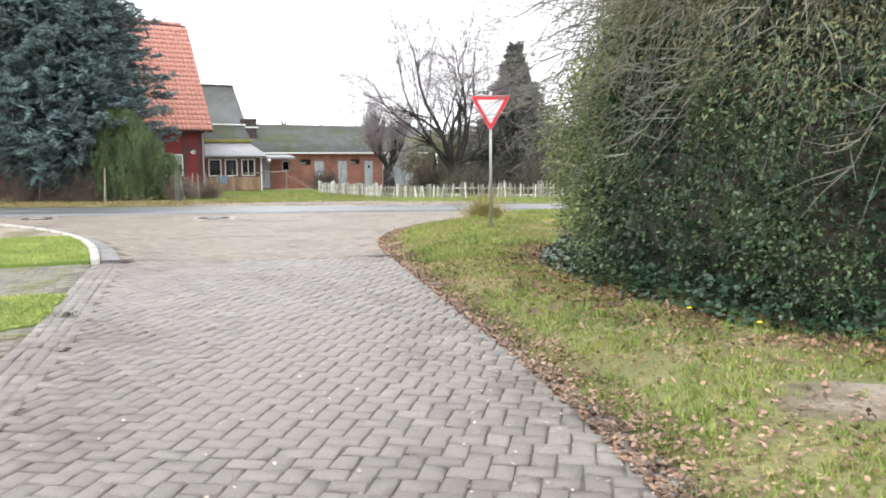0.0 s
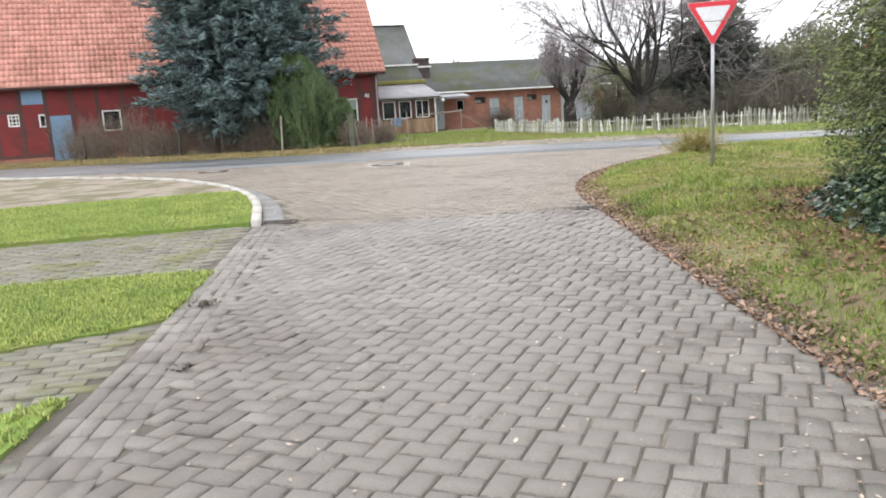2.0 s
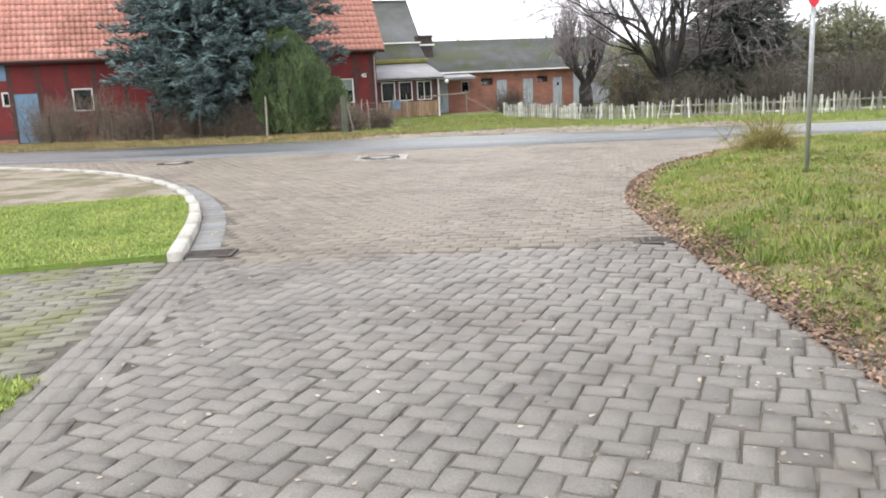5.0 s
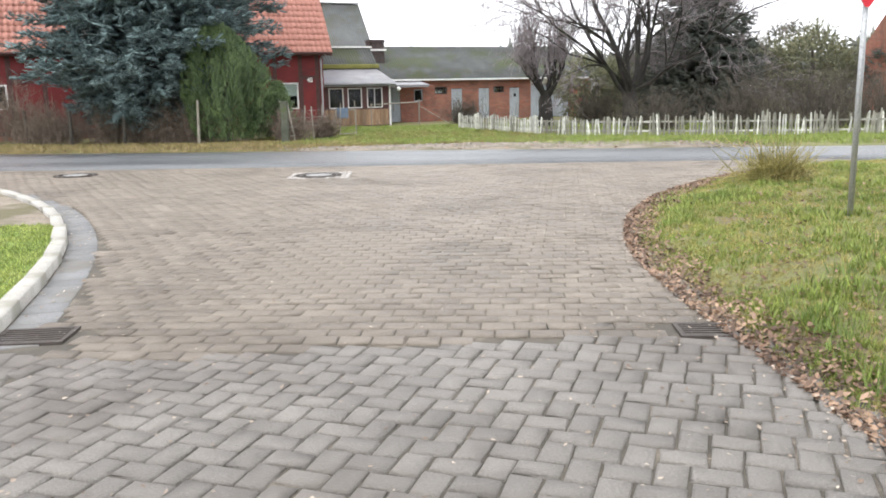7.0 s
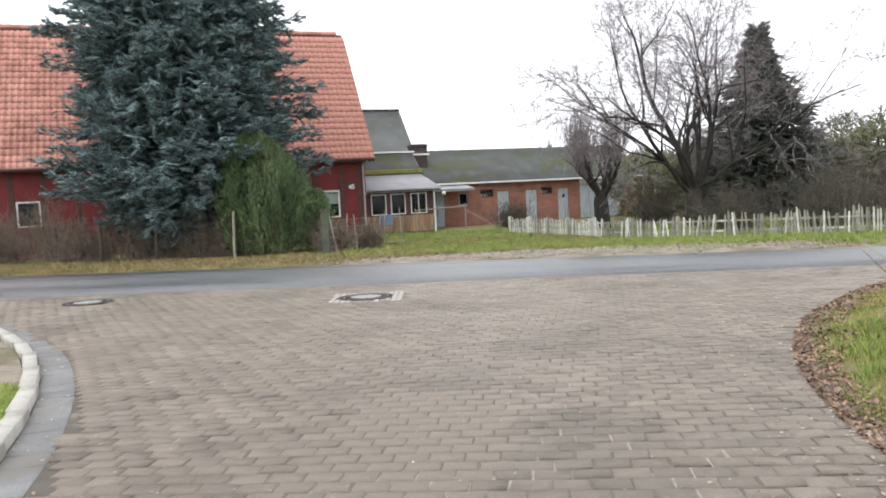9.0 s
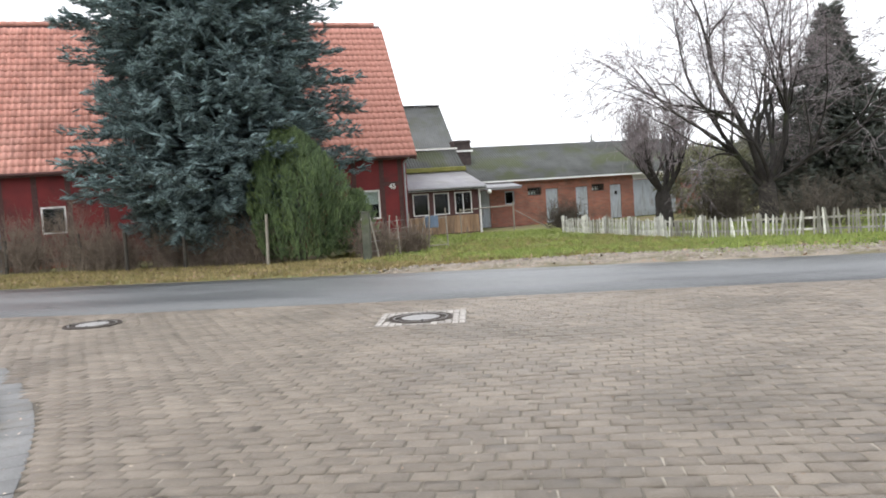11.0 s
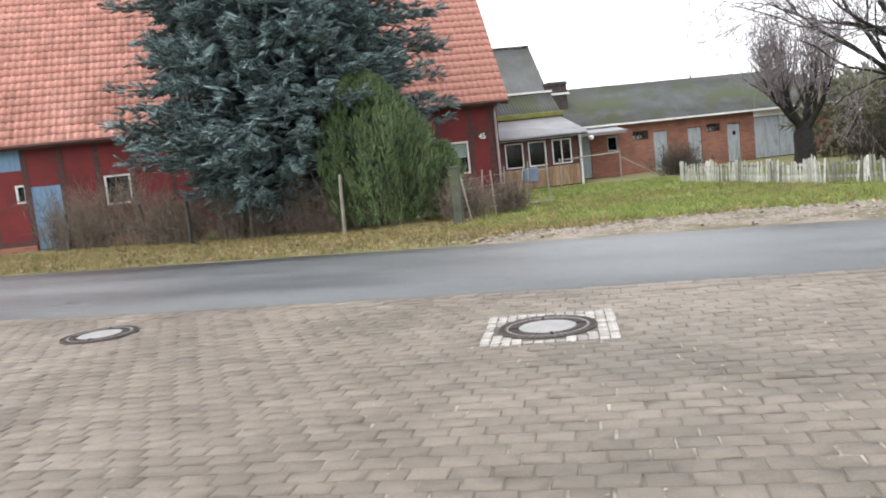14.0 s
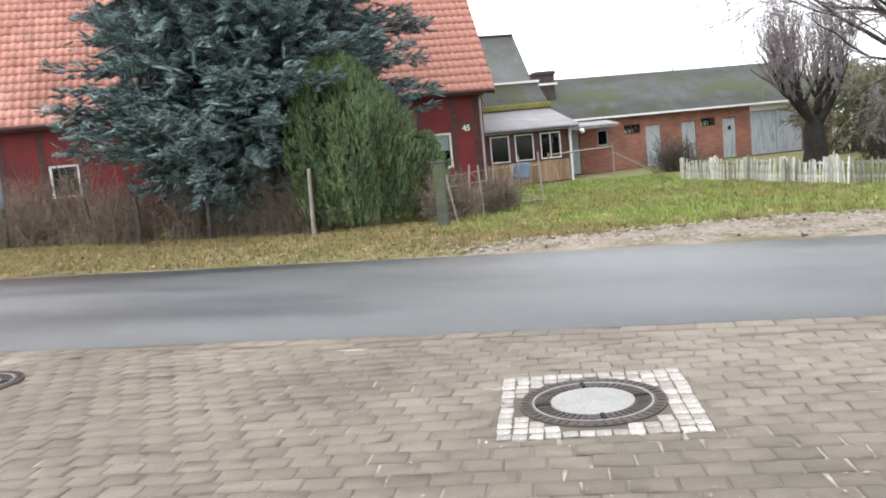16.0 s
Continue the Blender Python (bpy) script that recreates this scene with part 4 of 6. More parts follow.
for i, (x, y, a) in enumerate(along(fl, 0.098)):
    s = i * 0.098
    ph = (s % bay) / bay
    h = 0.60 + 0.17 * (2 * ph - 1) ** 2
    if s > 11:
        h += 0.1
        if rnd.random() < 0.1:
            continue
    o = new("picket", pk_old if rnd.random() < (0.72 if s > 7.5 else 0.15) else pk_me)
    o.parent = fence
    o.matrix_local = pose(x, y, -0.02, rnd.uniform(-4, 4), rnd.gauss(0, 4) + (5 if s < 6 else 0), math.degrees(a)) @ Matrix.Diagonal((1, 1, h * rnd.uniform(0.88, 1.08), 1))
pp = along(fl, bay)
for (x, y, a), nxt in zip(pp, pp[1:] + pp[-1:]):
    bm = bmesh.new()
    box(bm, -0.05, 0.05, -0.05, 0.05, -0.05, 0.68, bevel=0.012)
    ob = part("post", bm, M_PICKET if x < -1.5 else M_PICKET_OLD, fence)
    ob.matrix_local = pose(x, y + 0.05, 0, rnd.uniform(-2, 2), rnd.uniform(-2, 2), math.degrees(a))
    for z in (0.18, 0.5):
        bm = bmesh.new()
        d = Vector((nxt[0] - x, nxt[1] - y, 0))
        if d.length < 0.1:
            continue
        box(bm, 0, d.length, 0.014, 0.045, z - 0.03, z + 0.03)
        ob = part("rail", bm, M_PICKET_OLD, fence)
        ob.matrix_local = pose(x, y, 0, 0, 0, math.degrees(math.atan2(d.y, d.x)))

# ---------------------------------------------------------------- wire fence, concrete gatepost, garden gate
cp = empty("gatepost", pose(-11.55, 35.3, ground_z(-11.55, 35.3) - 0.03, 0, 1, 8), "mossy square concrete gatepost", "post")
part("shaft", boxes((-0.11, 0.11, -0.11, 0.11, 0, 1.42), bevel=0.015), M_CONCRETE, cp)
part("cap", boxes((-0.12, 0.12, -0.12, 0.12, 1.42, 1.47), bevel=0.012), M_CONCRETE, cp)


def wooden_post(x, y, h, r, lean, mat=M_TIMBER, label="weathered dark wooden fence post"):
    p = bmesh.new()
    rod(p, (0, 0, -0.05), (0, 0, h), r, r * 0.9, n=8)
    for vv in p.verts:
        vv.co.x += 0.012 * noise.noise(vv.co * 5)
    o = part("fence_post", p, mat)
    o.matrix_world = pose(x, y, ground_z(x, y), lean, rnd.uniform(-4, 4), rnd.uniform(0, 90))
    return tagged(o, label, "fence post", "posts of the garden fence")


for x, y, h in ((-17.8, 35.9, 1.3), (-19.9, 35.9, 1.25), (-22.4, 37.0, 1.3), (-25.7, 37.2, 1.2), (-29.0, 38.6, 1.25), (-32.0, 40.3, 1.2), (-34.6, 42.2, 1.3)):
    wooden_post(x, y, h, 0.06, rnd.uniform(-2, 2), M_BARK)
wooden_post(-14.9, 35.75, 1.55, 0.05, 2, M_POSTWOOD, "pale grey wooden post beside the thuja")

gate = empty("garden_gate", pose(0, 0, GY), "leaning garden gate of thin pale poles and wire", "gate")
for (x, y, h, lx) in ((-11.9, 36.2, 1.35, 5), (-11.75, 36.9, 1.4, -9), (-11.65, 37.6, 1.3, 3), (-11.5, 38.3, 1.25, -3), (-11.4, 39.0, 1.3, 2), (-11.25, 39.7, 1.2, 12), (-11.1, 40.4, 1.35, 4), (-10.55, 40.95, 1.4, -2)):
    bm = bmesh.new()
    rod(bm, (0, 0, -0.1), (0, 0, h), 0.028, 0.022, n=7)
    part("pole", bm, M_POSTWOOD, gate).matrix_local = pose(x, y, 0, rnd.uniform(-3, 3), lx, 0)
for z in (0.25, 0.55, 0.85, 1.1):
    bm = bmesh.new()
    rod(bm, (-11.95, 36.0, z), (-11.1, 40.4, z), 0.0035, n=5)
    part("wire", bm, M_STEEL, gate)
for a, b in (((-11.1, 40.5, 0.1), (-10.55, 41.0, 0.1)), ((-11.1, 40.5, 1.05), (-10.55, 41.0, 1.05))):
    part("gate_bar", rod(bmesh.new(), a, b, 0.02, n=6), M_POSTWOOD, gate)
mbx = bmesh.new()
box(mbx, -0.22, 0.22, -0.12, 0.12, 0.0, 0.42, bevel=0.02)
mail = part("letter_box", mbx, M_BLUEGREY)
mail.matrix_world = pose(-11.0, 40.6, GY + 0.72, 0, 0, 20)
tagged(mail, "faded blue letter box hung on the gate", "letter box")

rail = empty("rail_frame", pose(0, 0, GY), "pale pole rail with a slanting brace in the yard", "fence")
for a, b, r in (((-11.9, 49.0, 1.12), (-9.7, 50.4, 1.2), 0.03), ((-9.7, 50.4, -0.05), (-9.7, 50.4, 1.35), 0.035), ((-9.7, 50.4, 1.0), (-8.2, 51.5, 0.0), 0.025), ((-11.9, 49.0, -0.05), (-11.9, 49.0, 1.2), 0.03)):
    bm = bmesh.new()
    rod(bm, a, b, r, n=7)
    part("pole", bm, M_POSTWOOD, rail)

# ---------------------------------------------------------------- plants
def spike(length, r, n=3):
    """Pointed shoot along +x: verts, triangles."""
    v = [(length * 0.06 * i, r * math.cos(2 * math.pi * i / n), r * math.sin(2 * math.pi * i / n)) for i in range(n)] + [(length, 0, 0)]
    return np.array(v), np.array([(i, (i + 1) % n, n) for i in range(n)])


def spray_template(length, r, pairs, spread, side_len, lift=0.0):
    v, f = spike(length, r)
    vs, fs, base = [v], [f], len(v)
    for i in range(pairs):
        t = 0.15 + 0.75 * i / pairs
        for sgn in (-1, 1):
            sl = side_len * (1 - 0.6 * t)
            w, g = spike(sl, r)
            a = sgn * radians(spread)
            R2 = np.array([[math.cos(a), -math.sin(a), 0], [math.sin(a), math.cos(a), 0], [0, 0, 1]])
            w = w @ R2.T + [length * t, 0, lift * t]
            vs.append(w)
            fs.append(g + base)
            base += len(w)
    return np.vstack(vs), np.vstack(fs)


def tube(path, radii, n=5):
    """Tapered tube through path: verts, quads."""
    path = np.asarray(path, float)
    d = np.gradient(path, axis=0)
    d /= np.maximum(np.linalg.norm(d, axis=1, keepdims=True), 1e-9)
    ref = np.where(np.abs(d[:, 2:3]) > 0.9, [[1.0, 0, 0]], [[0, 0, 1.0]])
    a = np.cross(d, ref)
    a /= np.linalg.norm(a, axis=1, keepdims=True)
    b = np.cross(d, a)
    t = np.arange(n) * 2 * np.pi / n
    v = path[:, None] + np.asarray(radii)[:, None, None] * (np.cos(t)[None, :, None] * a[:, None] + np.sin(t)[None, :, None] * b[:, None])
    m = len(path)
    i, j = np.meshgrid(np.arange(m - 1), np.arange(n), indexing="ij")
    p, q = i * n + j, i * n + (j + 1) % n
    return v.reshape(-1, 3), np.stack([p, q, q + n, p + n], -1).reshape(-1, 4)


def join_tubes(tubes):
    vs, fs, base = [], [], 0
    for v, f in tubes:
        vs.append(v)
        fs.append(f + base)
        base += len(v)
    return np.vstack(vs), np.vstack(fs)


def conifer(x, y, z, height, radius_at, whorls, per, seed, leaf_mat, label, sprays=14, size=1.0, droop=0.15, z_low=0.5, category="tree", name="spruce_tree", trunk_r=0.25, fill=0, lumps=0.0):
    g = np.random.default_rng(seed)
    tree = empty(name, pose(x, y, z), label, category)
    tv, tf = tube([(0, 0, -0.1), (0, 0, height * 0.5), (0, 0, height)], [trunk_r, trunk_r * 0.6, 0.02], 8)
    part("trunk", from_arrays("trunk", tv, tf, M_BARK, True), None, tree)
    pts, dirs, sc, limbs = [], [], [], []
    for wv in range(whorls):
        h = z_low + (height - z_low) * (wv + 0.5) / whorls
        R = radius_at(h)
        m = max(4, int((per if h < 10.5 else per * 0.55) * (0.45 + 0.55 * R / radius_at(z_low + height * 0.2))))
        a0 = g.uniform(0, 6.28)
        for b in range(m):
            a = a0 + 6.28 * b / m + g.normal(0, 0.16)
            L = R * g.uniform(0.74, 1.05) * (1 + lumps * noise.noise((math.cos(a) * 1.6, math.sin(a) * 1.6, h * 0.75)))
            hh = h + g.normal(0, 0.15)
            drop = droop * L
            t = np.linspace(0, 1, 5)
            px = np.stack([np.cos(a) * L * t, np.sin(a) * L * t, hh - drop * t + 0.55 * drop * t ** 3], 1)
            limbs.append(tube(px, 0.035 * (1 - 0.8 * t) * (0.5 + L / 6), 3))
            n = max(3, int(sprays * (0.35 + L / 5.5)))
            tt = np.sqrt(g.uniform(0.12, 1.0, n))
            c = np.stack([np.interp(tt, t, px[:, i]) for i in range(3)], 1)
            side = g.normal(0, 0.10, n) * L * (1.15 - tt)
            c += np.stack([-np.sin(a) * side, np.cos(a) * side, g.normal(0, 0.06, n) - 0.25 * np.abs(side)], 1)
            aa = a + g.normal(0, 0.75, n)
            dd = np.stack([np.cos(aa), np.sin(aa), g.normal(0.12, 0.38, n)], 1)
            pts.append(c), dirs.append(dd), sc.append(g.uniform(0.7, 1.25, n) * size * (0.55 + 0.45 * min(1.0, R / 2.0)))
    lv, lf = join_tubes(limbs)
    tagged(part("branch_structure", from_arrays("branch_structure", lv, lf, M_BARK), None, tree), kind="stuff")
    sv_, sf_ = spray_template(0.6, 0.032, 5, 48, 0.34)
    v, f = repeat(sv_, sf_, frames_at(np.vstack(pts), np.vstack(dirs), 0.35, np.concatenate(sc), g))
    part("crown", from_arrays("crown", v, f, leaf_mat), None, tree)
    if fill:  # shaded inner boughs
        hh = z_low + (height - z_low) * g.uniform(0, 1, fill) ** 1.4
        a = g.uniform(0, 6.283, fill)
        rr = np.array([radius_at(q) for q in hh]) * g.uniform(0.1, 0.7, fill)
        c = np.stack([rr * np.cos(a), rr * np.sin(a), hh - 0.12 * rr], 1)
        dd = np.stack([np.cos(a), np.sin(a), g.normal(-0.1, 0.3, fill)], 1) + g.normal(0, 0.4, (fill, 3))
        v, f = repeat(*spray_template(0.6, 0.036, 5, 50, 0.36), frames_at(c, dd, 0.5, g.uniform(0.8, 1.3, fill), g))
        part("inner_foliage", from_arrays("inner_foliage", v, f, leaf_mat), None, tree)
    return tree


conifer(-17.75, 38.4, GY, 17.5, lambda h: float(np.interp(h, [0, 1.1, 2.0, 3.5, 6, 9, 17.5], [1.5, 2.7, 3.7, 4.75, 4.75, 4.35, 0.2])), 44, 15, 3, M_SPRUCE, "large dense blue spruce in the front garden", 54, 0.54, 0.22, 1.0, fill=11000, lumps=0.2)
conifer(4.9, 55.0, GY, 9.4, lambda h: float(np.interp(h, [0, 2, 4.5, 7, 9.4], [2.8, 3.5, 2.9, 1.4, 0.08])) * (1 + 0.08 * math.sin(h * 5)), 40, 12, 5, M_CONIFER, "dark green conifer behind the picket fence", 16, 0.8, 0.05, 0.3, fill=1800, lumps=0.25)


def bushy(name, label, category, x, y, z, shape, n, leaf_mat, seed, up=1.0, size=0.5, tmpl=None):
    """Dense upright bush: sprays over an egg-shaped body; shape(h) gives offset x, radius."""
    g = np.random.default_rng(seed)
    bush = empty(name, pose(x, y, z), label, category)
    H = shape(None)
    tv, tf = tube([(0, 0, -0.05), (0, 0, H * 0.7)], [0.12, 0.04], 7)
    part("trunk", from_arrays("trunk", tv, tf, M_BARK), None, bush)
    h = H * g.uniform(0.02, 1, n) ** 0.9
    a = g.uniform(0, 6.283, n)
    sr = np.array([shape(q) for q in h])
    rr = sr[:, 1] * (0.55 + 0.45 * np.sqrt(g.uniform(0, 1, n))) * (1 + 0.14 * np.sin(a * 5 + 1.2 * np.sin(h * 1.3)) + 0.09 * np.sin(a * 13 - 1.5 * np.sin(h * 2.1)))
    p = np.stack([sr[:, 0] + rr * np.cos(a), rr * np.sin(a), h], 1)
    d = np.stack([np.cos(a) * 0.5, np.sin(a) * 0.5, np.full(n, up)], 1) + g.normal(0, 0.28, (n, 3))
    t = tmpl or spray_template(0.55, 0.032, 2, 24, 0.34)
    v, f = repeat(*t, frames_at(p, d, 0.5, g.uniform(0.6, 1.2, n) * size * 2, g))
    part("crown", from_arrays("crown", v, f, leaf_mat), None, bush)
    return bush


def thuja_shape(h):
    if h is None:
        return 4.15
    return (-0.3 * smooth(2.2, 3.9, h), float(np.interp(h, [0, 0.5, 1.4, 2.4, 3.2, 3.8, 4.15], [0.95, 1.22, 1.4, 1.38, 1.02, 0.62, 0.2])))


bushy("thuja", "dense green thuja bush beside a pale post", "bush", -14.25, 36.9, GY, thuja_shape, 11000, M_THUJA, 9, 1.6, 0.2)


def small_shape(h):
    if h is None:
        return 2.0
    return (0.0, float(np.interp(h, [0, 0.6, 1.4, 2.0], [0.5, 0.6, 0.42, 0.06])))


bushy("thuja", "small yellow-green thuja by the window", "bush", -13.0, 38.6, GY, small_shape, 900, M_THUJA, 19, 1.0, 0.3)


def limbed_tree(name, label, x, y, z, trunk_h, trunk_r, limbs, seed, counts=(9, 7, 5, 3), shrink=0.56, bend=0.16, droop=0.05, lift=0.0, twig_mat=M_TWIG):
    """Leafless tree on a short trunk; limbs give (dx, dy, dz, length, radius), side shoots grow all along them."""
    g = np.random.default_rng(seed)
    tree = empty(name, pose(x, y, z), label, "tree")
    thick, thin = [], []

    def grow(p, d, L, r, lev):
        d = d / np.linalg.norm(d)
        n = (8, 6, 5, 4, 4)[lev]
        path, rad, dirs = [p], [r], [d]
        for i in range(n):
            d = d + g.normal(0, bend, 3) + np.array([0, 0, 0.05 if lev < 2 else -droop])
            d = d / np.linalg.norm(d)
            p = p + d * L / n
            path.append(p), dirs.append(d), rad.append(max(0.006, r * (1 - 0.82 * (i + 1) / n)))
        (thick if lev < 2 else thin).append(tube(path, rad, (7, 5, 4, 3, 3)[lev]))
        if lev >= len(counts):
            return
        for q in range(counts[lev]):
            t = g.uniform(0.28, 1.0) if lev else g.uniform(0.2, 1.0)
            i = min(n, max(1, int(round(t * n))))
            perp = np.cross(dirs[i], g.normal(0, 1, 3))
            perp /= max(np.linalg.norm(perp), 1e-6)
            s = g.uniform(0.35, 0.95)
            nd = dirs[i] * math.cos(s) + perp * math.sin(s)
            grow(path[i], nd + np.array([0, 0, lift]), L * shrink * g.uniform(0.7, 1.25) * (1.15 - 0.5 * t), max(0.005, rad[i] * 0.6), lev + 1)
    tp = np.array([(0, 0, -0.1), (0.03, 0, trunk_h * 0.4), (0.0, 0, trunk_h * 0.8), (0.02, 0, trunk_h * 1.1)])
    thick.append(tube(tp, [trunk_r * 1.25, trunk_r, trunk_r * 0.95, trunk_r * 0.5], 10))
    for dx, dy, dz, L, r in limbs:
        d = np.array([dx, dy, dz], float)
        d /= np.linalg.norm(d)
        grow(np.array([0, 0, trunk_h * g.uniform(0.7, 0.95)]), d, L, r, 0)
    v, f = join_tubes(thick)
    part("trunk", from_arrays("trunk", v, f, M_BARK_DARK, True), None, tree)
    v, f = join_tubes(thin)
    tagged(part("twig_canopy", from_arrays("twig_canopy", v, f, twig_mat), None, tree), kind="stuff")
    return tree


limbed_tree("bare_tree", "wide leafless tree with fine purple-brown twigs", 0.6, 45.3, GY, 1.7, 0.33, [(-1.0, 0.1, 0.42, 7.0, 0.10), (-0.85, -0.5, 0.66, 7.2, 0.11), (-0.62, 0.5, 0.95, 7.4, 0.12), (-0.15, -0.2, 1.0, 7.8, 0.15), (0.15, 0.3, 1.0, 7.6, 0.13), (0.58, -0.4, 0.95, 7.4, 0.11), (0.9, 0.2, 0.66, 7.6, 0.11), (0.98, -0.3, 0.45, 7.2, 0.09), (-0.3, 0.9, 0.8, 6.0, 0.10), (0.1, -0.9, 0.8, 5.6, 0.09)], 21)
# pollard: thick dark trunk, knuckle limbs, upright shoots
pol = limbed_tree("pollard_tree", "dark leafless pollarded willow with upright shoots", -3.1, 46.6, GY, 1.5, 0.34, [(-0.6, 0.0, 0.85, 1.9, 0.15), (-0.25, 0.4, 1.0, 2.2, 0.16), (0.0, -0.4, 1.0, 2.0, 0.16), (0.3, 0.3, 1.0, 2.3, 0.17), (0.5, -0.2, 0.95, 2.1, 0.16)], 4, counts=(9, 9, 2), shrink=0.85, bend=0.12, droop=-0.1, lift=0.8)

def shrub(x, y, h, r, seed, n=85, label="leafless brown garden shrub", mat=M_SHRUB):
    g = np.random.default_rng(seed)
    tubes = []
    for i in range(n):
        a = g.uniform(0, 6.28)
        b0 = np.array([g.normal(0, r * 0.4), g.normal(0, r * 0.25), -0.03])
        tip = b0 + np.array([g.normal(0, r * 0.6), g.normal(0, r * 0.4), h * g.uniform(0.35, 1.15)])
        mid = (b0 + tip) / 2 + [0, 0, h * 0.12] + g.normal(0, 0.06, 3)
        tubes.append(tube([b0, mid, tip], [0.010, 0.007, 0.003], 3))
        for q in range(9):
            t = g.uniform(0.2, 0.95)
            p0 = b0 + (tip - b0) * t
            p1 = p0 + g.normal(0, 0.24, 3) + [0, 0, 0.12]
            tubes.append(tube([p0, (p0 + p1) / 2, p1], [0.007, 0.005, 0.002], 3))
    v, f = join_tubes(tubes)
    o = new("shrub", from_arrays("shrub", v, f, mat))
    o.location = (x, y, ground_z(x, y))
    return tagged(o, label, "shrub", "bare shrubs along the garden fence")


for i, (x, y, h, r) in enumerate(((-26.5, 38.0, 1.7, 1.0), (-24.9, 37.6, 1.5, 0.9), (-23.3, 37.6, 1.9, 1.0), (-21.6, 36.9, 1.3, 0.9), (-20.6, 36.8, 1.2, 0.8), (-19.0, 36.7, 1.2, 0.9), (-17.7, 36.7, 1.3, 0.9), (-16.5, 36.6, 1.25, 0.9), (-15.4, 36.5, 1.1, 0.7), (-12.0, 37.3, 0.9, 0.6), (-28.6, 39.2, 1.5, 1.0), (-31.0, 41.0, 1.4, 1.0), (-33.5, 43.0, 1.4, 1.0), (-11.3, 38.9, 0.7, 0.5))):
    shrub(x, y, h * 1.22, r, 100 + i, 115)
for i, (x, y, h, r) in enumerate(((-7.5, 51.5, 1.2, 0.8), (1.6, 41.5, 1.6, 1.2), (4.5, 41.0, 1.9, 1.3), (7.5, 41.6, 2.0, 1.4), (10.5, 42, 1.9, 1.4), (13.5, 42.5, 2.1, 1.5), (6.2, 44, 2.4, 1.6), (-0.6, 48.5, 1.7, 1.2), (9.0, 43.5, 2.3, 1.6), (12.2, 44.5, 2.4, 1.6))):
    shrub(x, y, h, r, 140 + i, 150, "dark leafless shrub behind the picket fence", M_SHRUB_DARK)

# ---------------------------------------------------------------- hedge, ivy and overhanging branches beside the lane
HEDGE = [(4.6, 5.6), (3.5, 6.4), (2.9, 6.95), (2.45, 7.8), (2.0, 8.9), (1.75, 10.2), (1.65, 11.4), (1.9, 12.8), (2.6, 14.0), (4.2, 15.0), (6.5, 15.4), (8.6, 14.2), (9.4, 11.5), (9.2, 8.0), (7.2, 5.4)]


def hedge_body(p):
    """Depth inside the hedge outline (negative outside), roughly."""
    x, y = p
    d = 9.0
    for (x0, y0), (x1, y1) in zip(HEDGE, HEDGE[1:] + HEDGE[:1]):
        L = math.hypot(x1 - x0, y1 - y0)
        t = max(0, min(1, ((x - x0) * (x1 - x0) + (y - y0) * (y1 - y0)) / L / L))
        d = min(d, math.hypot(x - x0 - t * (x1 - x0), y - y0 - t * (y1 - y0)))
    return d if inside(HEDGE, x, y) else -d


def leaf_template(L, W, fold=0.25):
    """Pointed oval leaf folded on its midrib, along +x."""
    v = np.array([(0, 0, 0), (L * 0.45, W * 0.55, W * fold), (L, 0, -0.05 * L), (L * 0.45, -W * 0.55, W * fold)])
    f = np.array([(0, 2, 1), (0, 3, 2)])
    return v, f


g6 = np.random.default_rng(31)
hedge = empty("hedge", pose(0, 0, 0), "tall dense evergreen hedge thicket with bare grey branches", "hedge")
# added solid core, bark-coloured to stand for the hedge's dark inside
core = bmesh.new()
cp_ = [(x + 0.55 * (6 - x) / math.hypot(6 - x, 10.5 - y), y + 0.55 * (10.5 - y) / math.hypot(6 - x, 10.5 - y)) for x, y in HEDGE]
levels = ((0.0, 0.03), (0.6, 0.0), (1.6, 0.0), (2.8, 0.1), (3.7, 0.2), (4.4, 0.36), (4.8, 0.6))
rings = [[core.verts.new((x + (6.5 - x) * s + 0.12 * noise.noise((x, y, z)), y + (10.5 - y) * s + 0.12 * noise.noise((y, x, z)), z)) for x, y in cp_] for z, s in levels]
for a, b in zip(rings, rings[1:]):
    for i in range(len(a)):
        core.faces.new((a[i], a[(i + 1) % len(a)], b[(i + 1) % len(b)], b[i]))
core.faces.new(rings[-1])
part("inner_shade", core, M_BARK, hedge, "solid bark-coloured core standing in for the shaded inside of the hedge")
# leaves on the lane side, in clumps
edge_pts = along(HEDGE[:11], 0.05) + along(HEDGE[10:] + HEDGE[:1], 0.12)
clumps = []
for i in range(6600):
    x, y, a = edge_pts[int(len(edge_pts) * g6.uniform(0, 1) ** 1.5)]
    z = g6.uniform(0.05, 1) ** 0.9 * 4.9
    inset = float(np.interp(z, [0, 0.8, 2.2, 3.2, 4.2, 5.0], [0.25, 0.0, 0.1, 0.45, 1.0, 1.9]))
    nx, ny = math.sin(a), -math.cos(a)
    if not inside(HEDGE, x - nx * 0.3, y - ny * 0.3):
        nx, ny = -nx, -ny
    bulge = 0.9 * noise.noise((x * 0.85, y * 0.85, z * 0.85)) + 0.32 * noise.noise((x * 2.3, y * 2.3, z * 2.3))
    depth = g6.exponential(0.16)
    k7 = inset + depth - bulge
    clumps.append((x - nx * k7, y - ny * k7, z, nx, ny))
